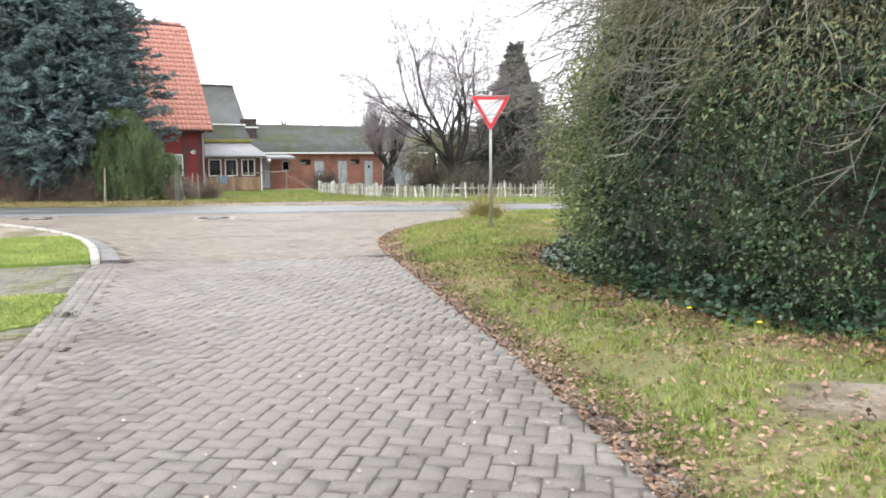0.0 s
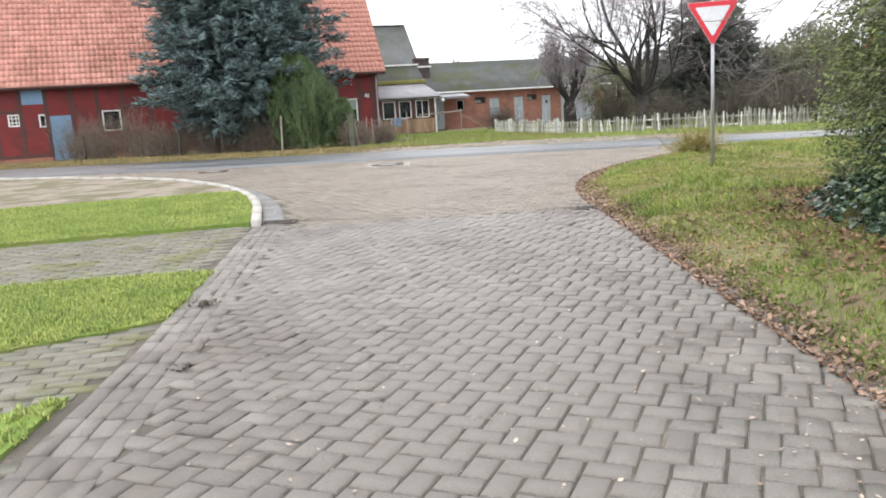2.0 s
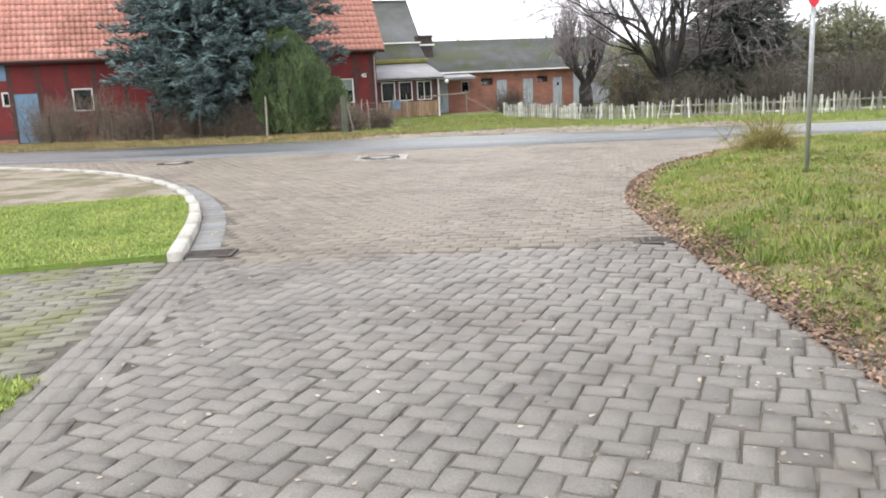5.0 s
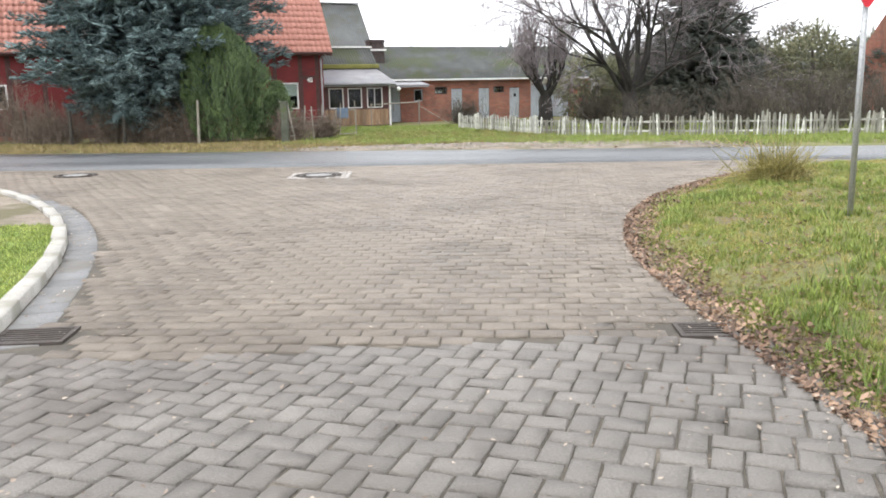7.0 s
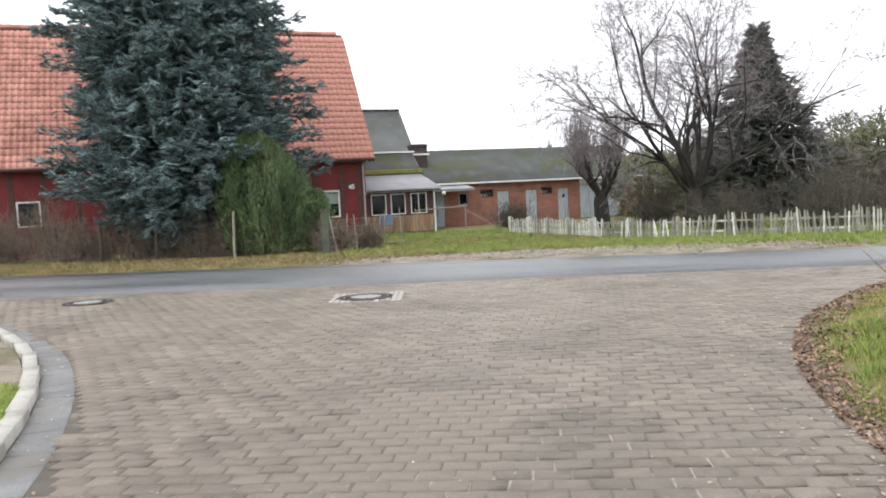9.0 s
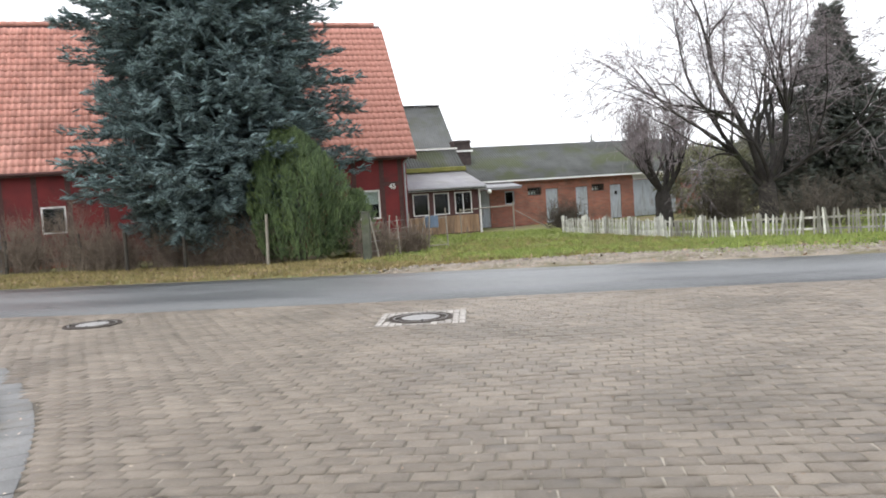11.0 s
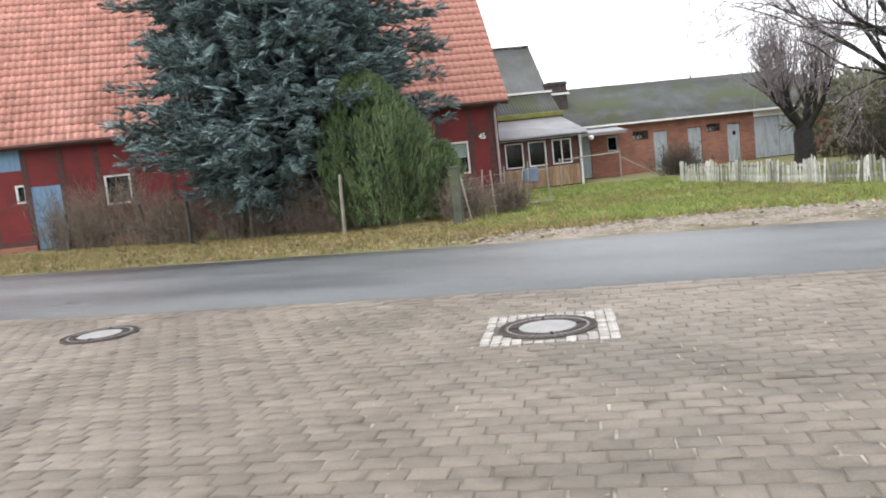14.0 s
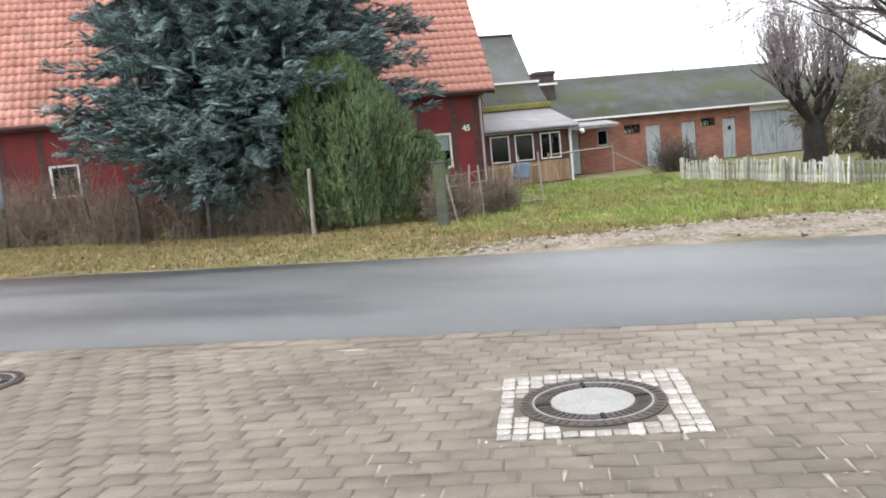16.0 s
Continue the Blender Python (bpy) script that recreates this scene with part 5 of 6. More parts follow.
while len(clumps) < 7700:  # the crown of the hedge
    x, y = g6.uniform(1.6, 9.4), g6.uniform(5.4, 15.4)
    dd = hedge_body((x, y))
    if dd > 0.3:
        clumps.append((x, y, 3.3 + 1.6 * smooth(0.3, 2.4, dd) + g6.normal(0, 0.15), 0.0, 0.0))
P, Dv, S = [], [], []
for x, y, z, nx, ny in clumps:
    n = 20
    P.append(np.array([x, y, z]) + g6.normal(0, 0.11, (n, 3)))
    Dv.append(np.array([nx, ny, -0.25]) + g6.normal(0, 0.65, (n, 3)))
    S.append(g6.uniform(0.6, 1.3, n))
P, Dv, S = np.vstack(P), np.vstack(Dv), np.concatenate(S)
P[:, 2] = np.maximum(P[:, 2], 0.06)
low = P[:, 2] + 0.5 * g6.normal(0, 1, len(P)) < 2.3
fringe = (P[:, 1] > 9.6) & (P[:, 0] + 0.35 * g6.normal(0, 1, len(P)) < 2.15) & (P[:, 2] + 0.3 * g6.normal(0, 1, len(P)) > 0.7) & (P[:, 2] < 3.6)
upper = ~low & ~fringe & (g6.random(len(P)) < 0.7)
v, f = repeat(*leaf_template(0.048, 0.024), frames_at(P[low & ~fringe], Dv[low & ~fringe], 0.8, S[low & ~fringe], g6))
tagged(part("foliage", from_arrays("foliage", v, f, M_HEDGE), None, hedge), kind="stuff")
v, f = repeat(*leaf_template(0.06, 0.024), frames_at(P[fringe], Dv[fringe], 0.8, S[fringe], g6))
tagged(part("fringe_foliage", from_arrays("fringe_foliage", v, f, M_FRINGE), None, hedge, "pale yellow-green outer leaves"), kind="stuff")
v, f = repeat(*leaf_template(0.082, 0.016), frames_at(P[upper], Dv[upper] + [0, 0, -0.5], 0.8, S[upper], g6))
tagged(part("upper_foliage", from_arrays("upper_foliage", v, f, M_HEDGE_TOP), None, hedge, "greyish olive upper foliage"), kind="stuff")
# deep foliage against the stems, its shade painted in with the dark ivy green
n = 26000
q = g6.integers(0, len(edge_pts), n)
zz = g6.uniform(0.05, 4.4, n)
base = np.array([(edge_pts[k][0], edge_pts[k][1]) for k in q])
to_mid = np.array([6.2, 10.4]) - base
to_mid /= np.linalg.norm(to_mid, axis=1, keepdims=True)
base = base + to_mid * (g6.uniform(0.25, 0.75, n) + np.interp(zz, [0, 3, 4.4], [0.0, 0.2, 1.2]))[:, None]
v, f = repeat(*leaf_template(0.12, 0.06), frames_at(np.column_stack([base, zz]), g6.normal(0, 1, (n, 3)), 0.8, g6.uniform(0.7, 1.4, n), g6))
tagged(part("inner_foliage", from_arrays("inner_foliage", v, f, M_IVY_HEDGE_SHADE), None, hedge, "inner leaves in a darker green that stands for shade"), kind="stuff")
# long bare arching boughs on the face of the thicket
tubes = []
for i in range(34):
    x, y, a = edge_pts[int(len(edge_pts) * 0.55 * g6.uniform(0, 1))]
    nx, ny = math.sin(a), -math.cos(a)
    if not inside(HEDGE, x - nx * 0.3, y - ny * 0.3):
        nx, ny = -nx, -ny
    p0 = np.array([x - nx * 0.5, y - ny * 0.5, g6.uniform(2.3, 4.3)])
    d = np.array([nx * 0.75 - 0.35, ny * 0.5 + 0.35, 0]) * g6.uniform(0.8, 1.7)
    t = np.linspace(0, 1, 8)[:, None]
    path = p0 + d * t + np.array([0, 0, 1.0]) * (0.45 * t - g6.uniform(0.8, 1.5) * t * t) + np.cumsum(g6.normal(0, 0.035, (8, 3)), axis=0)
    tubes.append(tube(path, np.linspace(0.011, 0.003, 8) * g6.uniform(0.6, 1.3), 4))
    for k8 in range(9):
        j = g6.integers(2, 8)
        e = path[j] + d * g6.uniform(0.1, 0.4) + g6.normal(0, 0.17, 3) - [0, 0, 0.1]
        tubes.append(tube([path[j], (path[j] + e) / 2 + g6.normal(0, 0.03, 3), e], [0.007, 0.005, 0.002], 3))
v, f = join_tubes(tubes)
tagged(part("branch_tangle", from_arrays("branch_tangle", v, f, M_BARKPALE), None, hedge, "pale bare arching boughs"), kind="stuff")
# hanging twigs over the lane side
tubes = []
for i in range(2200):
    x, y, a = edge_pts[g6.integers(len(edge_pts))]
    z = g6.uniform(2.0, 5.2)
    nx, ny = math.sin(a), -math.cos(a)
    if not inside(HEDGE, x - nx * 0.3, y - ny * 0.3):
        nx, ny = -nx, -ny
    p0 = np.array([x - nx * g6.uniform(0.1, 0.9), y - ny * g6.uniform(0.1, 0.9), z])
    d = np.array([nx, ny, 0]) * g6.uniform(0.2, 0.8) + g6.normal(0, 0.35, 3)
    path = [p0 + d * t + np.array([0, 0, 0.25 * t - g6.uniform(0.5, 1.1) * t * t]) for t in np.linspace(0, 1.1, 5)]
    tubes.append(tube(path, np.array([0.006, 0.005, 0.0035, 0.0025, 0.0015]) * g6.uniform(0.5, 1.7), 3))
v, f = join_tubes(tubes)
tagged(part("twig_curtain", from_arrays("twig_curtain", v, f, M_BARKPALE), None, hedge, "pale bare hanging twigs"), kind="stuff")
# tall leafy willow crown above the hedge
g9 = np.random.default_rng(77)
willow = empty("willow_tree", pose(7.2, 11.5, 0), "overhanging willow with thin drooping olive twigs", "tree")
limbs, strands, lp, ld = [], [], [], []
tr = tube([(0, 0, -0.1), (0.1, 0, 3), (0.0, 0.2, 5.5)], [0.35, 0.28, 0.18], 9)
limbs.append(tr)
for i in range(22):
    a = g9.uniform(1.6, 5.6)
    L = g9.uniform(2.6, 5.6)
    h0 = g9.uniform(3.0, 5.5)
    t = np.linspace(0, 1, 7)
    px = np.stack([np.cos(a) * L * t, np.sin(a) * L * t, h0 + 1.9 * t - 0.9 * t * t], 1) + g9.normal(0, 0.1, (7, 3)) * t[:, None]
    limbs.append(tube(px, 0.09 * (1 - 0.85 * t) + 0.008, 5))
    for q in range(34):
        tt = g9.uniform(0.25, 1)
        c = np.array([np.interp(tt, t, px[:, k8]) for k8 in range(3)])
        d = g9.normal(0, 0.5, 3)
        drop = g9.uniform(0.5, 2.2)
        s = np.linspace(0, 1, 6)
        st = c + np.stack([d[0] * s, d[1] * s, 0.2 * s - drop * s * s], 1) + g9.normal(0, 0.04, (6, 3)) * s[:, None]
        strands.append(tube(st, np.array([0.008, 0.007, 0.006, 0.004, 0.003, 0.002]), 3))
        m = 9
        u8 = g9.uniform(0.2, 1, m)
        lp.append(np.stack([np.interp(u8, s, st[:, k8]) for k8 in range(3)], 1))
        ld.append(g9.normal(0, 0.5, (m, 3)) + [0, 0, -0.8])
for i in range(13):  # boughs reaching out towards the lane
    tip = np.array([g9.uniform(0.2, 2.4) - 7.2, g9.uniform(10.0, 15.5) - 11.5, g9.uniform(3.5, 5.6)])
    h0 = g9.uniform(3.6, 5.2)
    t = np.linspace(0, 1, 9)
    px = np.stack([tip[0] * t, tip[1] * t, h0 + (tip[2] - h0) * t + 1.3 * t * (1 - t)], 1) + np.cumsum(g9.normal(0, 0.06, (9, 3)), axis=0)
    limbs.append(tube(px, 0.04 * (1 - 0.9 * t) + 0.004, 5))
    for q in range(46):
        tt = g9.uniform(0.5, 1)
        c = np.array([np.interp(tt, t, px[:, k8]) for k8 in range(3)])
        d = g9.normal(0, 0.42, 3)
        drop = g9.uniform(0.1, 0.75)
        s = np.linspace(0, 1, 6)
        st = c + np.stack([d[0] * s, d[1] * s, (0.25 + d[2] * 0.5) * s - drop * s * s], 1) + np.cumsum(g9.normal(0, 0.02, (6, 3)), axis=0)
        strands.append(tube(st, np.array([0.005, 0.004, 0.0035, 0.003, 0.002, 0.0015]), 3))
        for k8 in range(2):
            e = st[3 + k8] + g9.normal(0, 0.16, 3) - [0, 0, 0.08]
            strands.append(tube([st[3 + k8], (st[3 + k8] + e) / 2 + g9.normal(0, 0.02, 3), e], [0.003, 0.002, 0.0015], 3))
v, f = join_tubes(limbs)
part("trunk", from_arrays("trunk", v, f, M_BARK, True), None, willow)
v, f = join_tubes(strands)
tagged(part("twig_canopy", from_arrays("twig_canopy", v, f, M_BARKPALE), None, willow), kind="stuff")
lp, ld = np.vstack(lp), np.vstack(ld)
v, f = repeat(*leaf_template(0.09, 0.018), frames_at(lp, ld, 0.6, g9.uniform(0.6, 1.3, len(lp)), g9))
tagged(part("foliage", from_arrays("foliage", v, f, M_HEDGE_TOP), None, willow), kind="stuff")
# ivy carpet at the hedge foot
n = 5000
idx = g6.integers(0, len(edge_pts), n)
P = []
for q in idx:
    x, y, a = edge_pts[q]
    nx, ny = math.sin(a), -math.cos(a)
    if not inside(HEDGE, x - nx * 0.3, y - ny * 0.3):
        nx, ny = -nx, -ny
    o = g6.uniform(-0.35, 0.28) + 0.12 * noise.noise((x * 2, y * 2, 0))
    h = max(0.02, 0.30 - 0.75 * max(0, o + 0.05)) * g6.uniform(0.15, 1)
    P.append((x + nx * o, y + ny * o, verge_z(x + nx * o, y + ny * o) + h))
P = np.array(P)
iv = np.array([(0, 0, 0), (0.02, 0.045, 0.008), (0.045, 0.03, 0.0), (0.08, 0, -0.012), (0.045, -0.03, 0.0), (0.02, -0.045, 0.008)])
v, f = repeat(iv, np.array([(0, 2, 1), (0, 3, 2), (0, 4, 3), (0, 5, 4)]), frames_at(P, g6.normal(0, 1, (n, 3)) * [1, 1, 0.35], 0.35, g6.uniform(0.6, 1.15, n), g6))
tagged(new("ivy", from_arrays("ivy", v, f, M_IVY_HEDGE_SHADE)), "glossy dark ivy carpet at the foot of the hedge", "ivy", kind="stuff")

# ---------------------------------------------------------------- grass, leaves
def tuft_template(blades, h, w, seed):
    g = np.random.default_rng(seed)
    vs, fs = [], []
    for i in range(blades):
        a, lean = g.uniform(0, 6.28), g.uniform(0.2, 0.9)
        bx, by = g.normal(0, h * 0.35, 2)
        hh = h * g.uniform(0.6, 1.2)
        c, s = math.cos(a), math.sin(a)
        k9 = len(vs)
        w2 = w * 1.35
        vs += [(bx - s * w2, by + c * w2, 0), (bx + s * w2, by - c * w2, 0), (bx + c * lean * hh, by + s * lean * hh, hh * 0.95)]
        fs += [(k9, k9 + 1, k9 + 2)]
    return np.array(vs), np.array(fs)


def scatter_flat(name, tmpl, pts, smin, smax, mat, label, category, seed, tilt=0.0):
    g = np.random.default_rng(seed)
    n = len(pts)
    a = g.uniform(0, 6.28, n)
    s = g.uniform(smin, smax, n)
    m = np.zeros((n, 4, 4))
    tx, ty = g.normal(0, tilt, n), g.normal(0, tilt, n)
    m[:, 0, 0], m[:, 0, 1], m[:, 1, 0], m[:, 1, 1] = np.cos(a) * s, -np.sin(a) * s, np.sin(a) * s, np.cos(a) * s
    m[:, 2, 0], m[:, 2, 1], m[:, 2, 2] = tx * s, ty * s, s
    m[:, :3, 3], m[:, 3, 3] = pts, 1
    v, f = repeat(*tmpl, m)
    return tagged(new(name, from_arrays(name, v, f, mat)), label, category, kind="stuff")


def verge_points(n, keep, seed, far=6.5, power=1.5, y0=2.0, y1=25.5):
    g = random.Random(seed)
    out = []
    while len(out) < n:
        y = g.uniform(y0, y1)
        e = right_edge(y)
        d = g.random() ** power * far
        x = e + d
        if keep(x, y, d, g) and not inside(HEDGE, x - 0.15, y):
            out.append((x, y, verge_z(x, y) - 0.004))
    return np.array(out)


def clump(x, y, s, o):
    return noise.noise((x * s, y * s, o))


BARE = (2.5, 4.75)


def keep_green(x, y, d, g):
    return d > 0.12 + 0.15 * clump(x, y, 2, 1) and clump(x, y, 0.9, 3) + 0.35 * clump(x, y, 3, 4) > -0.2 + 0.12 * smooth(11, 17, y) and math.hypot((x - BARE[0]) / 0.55, (y - BARE[1]) / 0.42) > 1


def keep_straw(x, y, d, g):
    return d > 0.1 and clump(x, y, 0.9, 3) + 0.3 * clump(x, y, 3, 4) < 0.2 + 0.5 * smooth(9, 15, y) and g.random() < 0.35 + 0.65 * smooth(8, 14, y) and math.hypot((x - BARE[0]) / 0.75, (y - BARE[1]) / 0.55) > 1


scatter_flat("verge_grass", tuft_template(7, 0.055, 0.0032, 1), verge_points(30000, keep_green, 2), 0.45, 1.15, M_GRASS, "green grass tufts on the verge", "grass", 3)
scatter_flat("dry_grass", tuft_template(9, 0.055, 0.003, 2), verge_points(14000, keep_straw, 5), 0.45, 1.1, M_DRYGRASS, "yellowed grass tufts on the verge", "grass", 6)
scatter_flat("verge_tufts", tuft_template(14, 0.055, 0.003, 7), verge_points(1500, lambda x, y, d, g: d > 0.35 and clump(x, y, 0.8, 33) > 0.1 and g.random() < 0.3 + 0.7 * smooth(8, 14, y), 71, 6.0, 1.2), 1.2, 2.3, M_GRASS, "taller grass tufts on the verge", "grass", 72)
bare = bmesh.new()
bmesh.ops.create_grid(bare, x_segments=16, y_segments=12, size=1)
for q in bare.verts:
    px, py = BARE[0] + q.co.x * 0.58, BARE[1] + q.co.y * 0.44
    rr = math.hypot(q.co.x, q.co.y) + 0.25 * noise.noise((px * 4, py * 4, 2))
    q.co = Vector((px, py, verge_z(px, py) + 0.012 - 0.03 * smooth(0.75, 1.0, rr)))
tagged(part("bare_patch", bare, M_DIRT, soft=True), "bare sandy patch worn in the verge", "soil", kind="structure")


def poly_points(poly, n, z, seed, box_):
    g = random.Random(seed)
    out = []
    while len(out) < n:
        x, y = g.uniform(box_[0], box_[1]), g.uniform(box_[2], box_[3])
        if inside(poly, x, y):
            out.append((x + g.gauss(0, 0.035), y + g.gauss(0, 0.035), z))
    return np.array(out)


lt = tuft_template(6, 0.036, 0.004, 4)
scatter_flat("lawn_grass", lt, poly_points(LAWN_UP, 24000, 0.046, 8, (-13.5, -5.6, 9, 18)), 0.7, 1.5, M_LAWNBLADE, "bright green lawn grass behind the kerb", "grass", 9)
scatter_flat("lawn_grass", lt, poly_points(LAWN_MID, 20000, 0.01, 10, (-9.5, -4, 4, 10)), 0.7, 1.5, M_LAWNBLADE, "bright green lawn grass between the paths", "grass", 11)
scatter_flat("lawn_grass", lt, poly_points(LAWN_LOW, 5000, 0.01, 12, (-6, -2.6, 1.5, 6.4)), 0.7, 1.4, M_LAWNBLADE, "green lawn grass at the lane's edge", "grass", 13)


def far_verge(n, seed, x0, x1, y0, y1, keep):
    g = random.Random(seed)
    out = []
    while len(out) < n:
        x, y = g.uniform(x0, x1), g.uniform(y0, y1)
        if keep(x, y, g):
            out.append((x, y, ground_z(x, y) - 0.004))
    return np.array(out)


def in_drive(x, y):
    """Stony strip where the yard meets the road."""
    return smooth(-10.5, -8.5, x) * (1 - smooth(30.9 + 1.7 * smooth(-11, -4, x), 31.9 + 1.8 * smooth(-11, -4, x), y + 0.5 * clump(x, y, 0.8, 9)))


def yard_green(x, y, g):
    return in_drive(x, y) < g.random() * 0.8 and (y > 33.2 + clump(x, y, 0.5, 2) if x > -11.5 else y > 38)


def roadside_straw(x, y, g):
    return y > ROAD_FAR + 0.12 + 0.25 * abs(clump(x, 0, 1.2, 3)) and in_drive(x, y) < g.random() * 0.6 and (x < -9 or y < 33.8)


gt = tuft_template(7, 0.10, 0.006, 6)
scatter_flat("yard_grass", gt, far_verge(17000, 14, -14, 10, 32, 50, yard_green), 0.7, 1.4, M_GRASS, "green grass of the farmyard", "grass", 15)
scatter_flat("yard_grass", gt, far_verge(7000, 24, -8, 26, 31.2, 38, lambda x, y, g: y > 31.2 + 2.2 * (1 - smooth(-6, -1, x))), 0.7, 1.4, M_GRASS, "green grass strip before the picket fence", "grass", 25)
scatter_flat("roadside_grass", gt, far_verge(15000, 16, -34, -5, 30.6, 37, roadside_straw), 0.5, 1.2, M_ROADGRASS, "yellowed short grass beside the road", "grass", 17)
scatter_flat("faded_yard_grass", gt, far_verge(7000, 54, -14, -2, 32.3, 44, lambda x, y, g: in_drive(x, y) < g.random() * 0.6 and clump(x, y, 0.4, 12) > -0.1), 0.5, 1.2, M_ROADGRASS, "faded grass in the farmyard", "grass", 55)
drive = bmesh.new()
bmesh.ops.create_grid(drive, x_segments=60, y_segments=24, size=1)
for q in drive.verts:
    px, py = -3.5 + q.co.x * 7.5, 32.0 + q.co.y * 1.9
    q.co = Vector((px, py, ground_z(px, py) - 0.02 + 0.06 * in_drive(px, py) * (1 - smooth(0.5, 3.5, px) * 0.7)))
tagged(part("drive_entrance", drive, M_DIRT, soft=True), "stony sandy entrance strip beside the road", "soil", kind="structure")
# stones in the entrance
g5 = random.Random(5)
ico = bmesh.new()
bmesh.ops.create_icosphere(ico, subdivisions=1, radius=1)
iv_ = np.array([tuple(q.co) for q in ico.verts]) * [1, 0.8, 0.45]
if_ = np.array([[q.index for q in p.verts] for p in ico.faces])
ico.free()
pts = []
while len(pts) < 3200:
    x, y = g5.uniform(-10.5, 2), g5.uniform(30.7, 33.6)
    if in_drive(x, y) > g5.random():
        pts.append((x, y, ground_z(x, y) + 0.03))
scatter_flat("cobbles", (iv_, if_), np.array(pts), 0.02, 0.065, M_COBBLE, "half-buried pale field stones", "stones", 6, 0.1)

lf_v = np.array([(0, 0, 0), (0.03, 0.028, 0.012), (0.06, 0.03, 0.006), (0.1, 0.0, 0.018), (0.06, -0.03, 0.01), (0.03, -0.026, 0.002), (0.05, 0, -0.002)])
lf_f = np.array([(0, 6, 1), (1, 6, 2), (2, 6, 3), (3, 6, 4), (4, 6, 5), (5, 6, 0)])


def edge_leaf(x, y, d, g):
    return g.random() < (1.0 if d < 0.45 + 0.25 * clump(x, y, 0.7, 6) else 0.45 * max(0, 0.6 + 1.6 * clump(x, y, 0.8, 8)) * (1 - 0.6 * smooth(12, 17, y)))


LIFT = np.array([0, 0, 0.034])
scatter_flat("fallen_leaves", (lf_v, lf_f), verge_points(26000, edge_leaf, 21, 5.0, 1.9) + LIFT, 0.15, 0.52, M_LEAF_BROWN, "brown fallen leaves on the verge", "leaves", 22, 0.3)
g8 = random.Random(33)
pts = []
while len(pts) < 2500:
    y = g8.uniform(3, 25.2)
    r = g8.random()
    e = right_edge(y)
    if r < 0.5:
        x = e - g8.random() ** 2.5 * 0.9
    elif r < 0.72 and y > 13:
        x = kerb_x(y) + 0.1 + g8.random() ** 2 * 1.3
    else:
        x = g8.uniform(-9 if y > 18 else left_edge(min(y, 13)), e)
    if x > (kerb_x(y) + 0.08 if y > 13 else left_edge(y) - 0.3):
        pts.append((x, y, 0.006))
scatter_flat("leaf_litter", (lf_v, lf_f), np.array(pts), 0.12, 0.36, M_LEAF_PALE, "scattered dry leaves on the paving", "leaves", 34, 0.15)
pts = [(g8.uniform(-33, 3), g8.uniform(30.6, 35.5), 0) for _ in range(3600)]
scatter_flat("roadside_leaves", (lf_v, lf_f), np.array([(x, y, ground_z(x, y) + 0.03) for x, y, _ in pts]), 0.5, 1.1, M_LEAF_BROWN, "brown fallen leaves beside the road", "leaves", 35, 0.25)
pts = []
while len(pts) < 900:
    y = g8.uniform(3.2, 25.2)
    x = g8.uniform(-11, right_edge(y))
    if x > (kerb_x(y) + 0.5 if y > 13 else left_edge(y)):
        pts.append((x, y, 0.006))
scatter_flat("leaf_chips", (lf_v, lf_f), np.array(pts), 0.1, 0.26, M_LEAF_PALE, "tiny pale leaf fragments on the paving", "leaves", 44, 0.2)
# a clump of dark wet leaves on the lane
pts = [(-4.0 + g8.gauss(0, 0.06), 8.45 + g8.gauss(0, 0.035), 0.008 + g8.random() * 0.03) for _ in range(60)] + [(-3.3 + g8.gauss(0, 0.04), 6.85 + g8.gauss(0, 0.03), 0.01) for _ in range(14)]
scatter_flat("leaf_clump", (lf_v, lf_f), np.array(pts), 0.2, 0.45, M_BARK, "dark wet clump of leaves on the edging", "leaves", 36, 0.4)
# dry weed bush on the verge tip
WX, WY = 1.09, 21.08
wb = shrub(WX, WY, 0.32, 0.35, 300, 70, "dry brown weed clump on the verge", M_DRYGRASS)
wb.location = (WX, WY, verge_z(WX, WY))
# brown leaf mulch between hedge and grass
pts = []
while len(pts) < 7000:
    x, y, a = edge_pts[int(g8.random() * len(edge_pts) * 0.8)]
    o = abs(g8.gauss(0, 0.55)) + 0.05
    nx, ny = math.sin(a), -math.cos(a)
    if not inside(HEDGE, x - nx * 0.3, y - ny * 0.3):
        nx, ny = -nx, -ny
    px, py = x + nx * o, y + ny * o
    if px > right_edge(py) + 0.05 and clump(px, py, 0.8, 15) > -0.35:
        pts.append((px, py, verge_z(px, py) + 0.03))
M_MULCH = leafy("leaf_mulch", (0.10, 0.06, 0.04), (0.26, 0.15, 0.09), 0.8, 0.1, 0.45)
scatter_flat("leaf_mulch", (lf_v, lf_f), np.array(pts), 0.25, 0.7, M_MULCH, "dark brown leaf litter before the hedge", "leaves", 47, 0.3)
# sandy margin along the far edge of the asphalt
mv, mf = [], []
mx = spaced((-60, -36, 30), (-36, 12, 240), (12, 60, 30))
for x in mx:
    w = 0.22 + 0.14 * noise.noise((x * 0.6, 3, 0)) + 0.06 * noise.noise((x * 2.7, 5, 0))
    e = ROAD_FAR + road_edge_wobble(x, 7)
    for f_, z_ in ((-0.05, 0.008), (0.35, 0.022), (1.0, -0.012)):
        y = e + w * f_ if f_ > 0 else e + f_
        mv.append((x, y, max(ground_z(x, y), -0.02) + z_))
for i in range(len(mx) - 1):
    for q in range(2):
        p = i * 3 + q
        mf.append((p, p + 3, p + 4, p + 1))
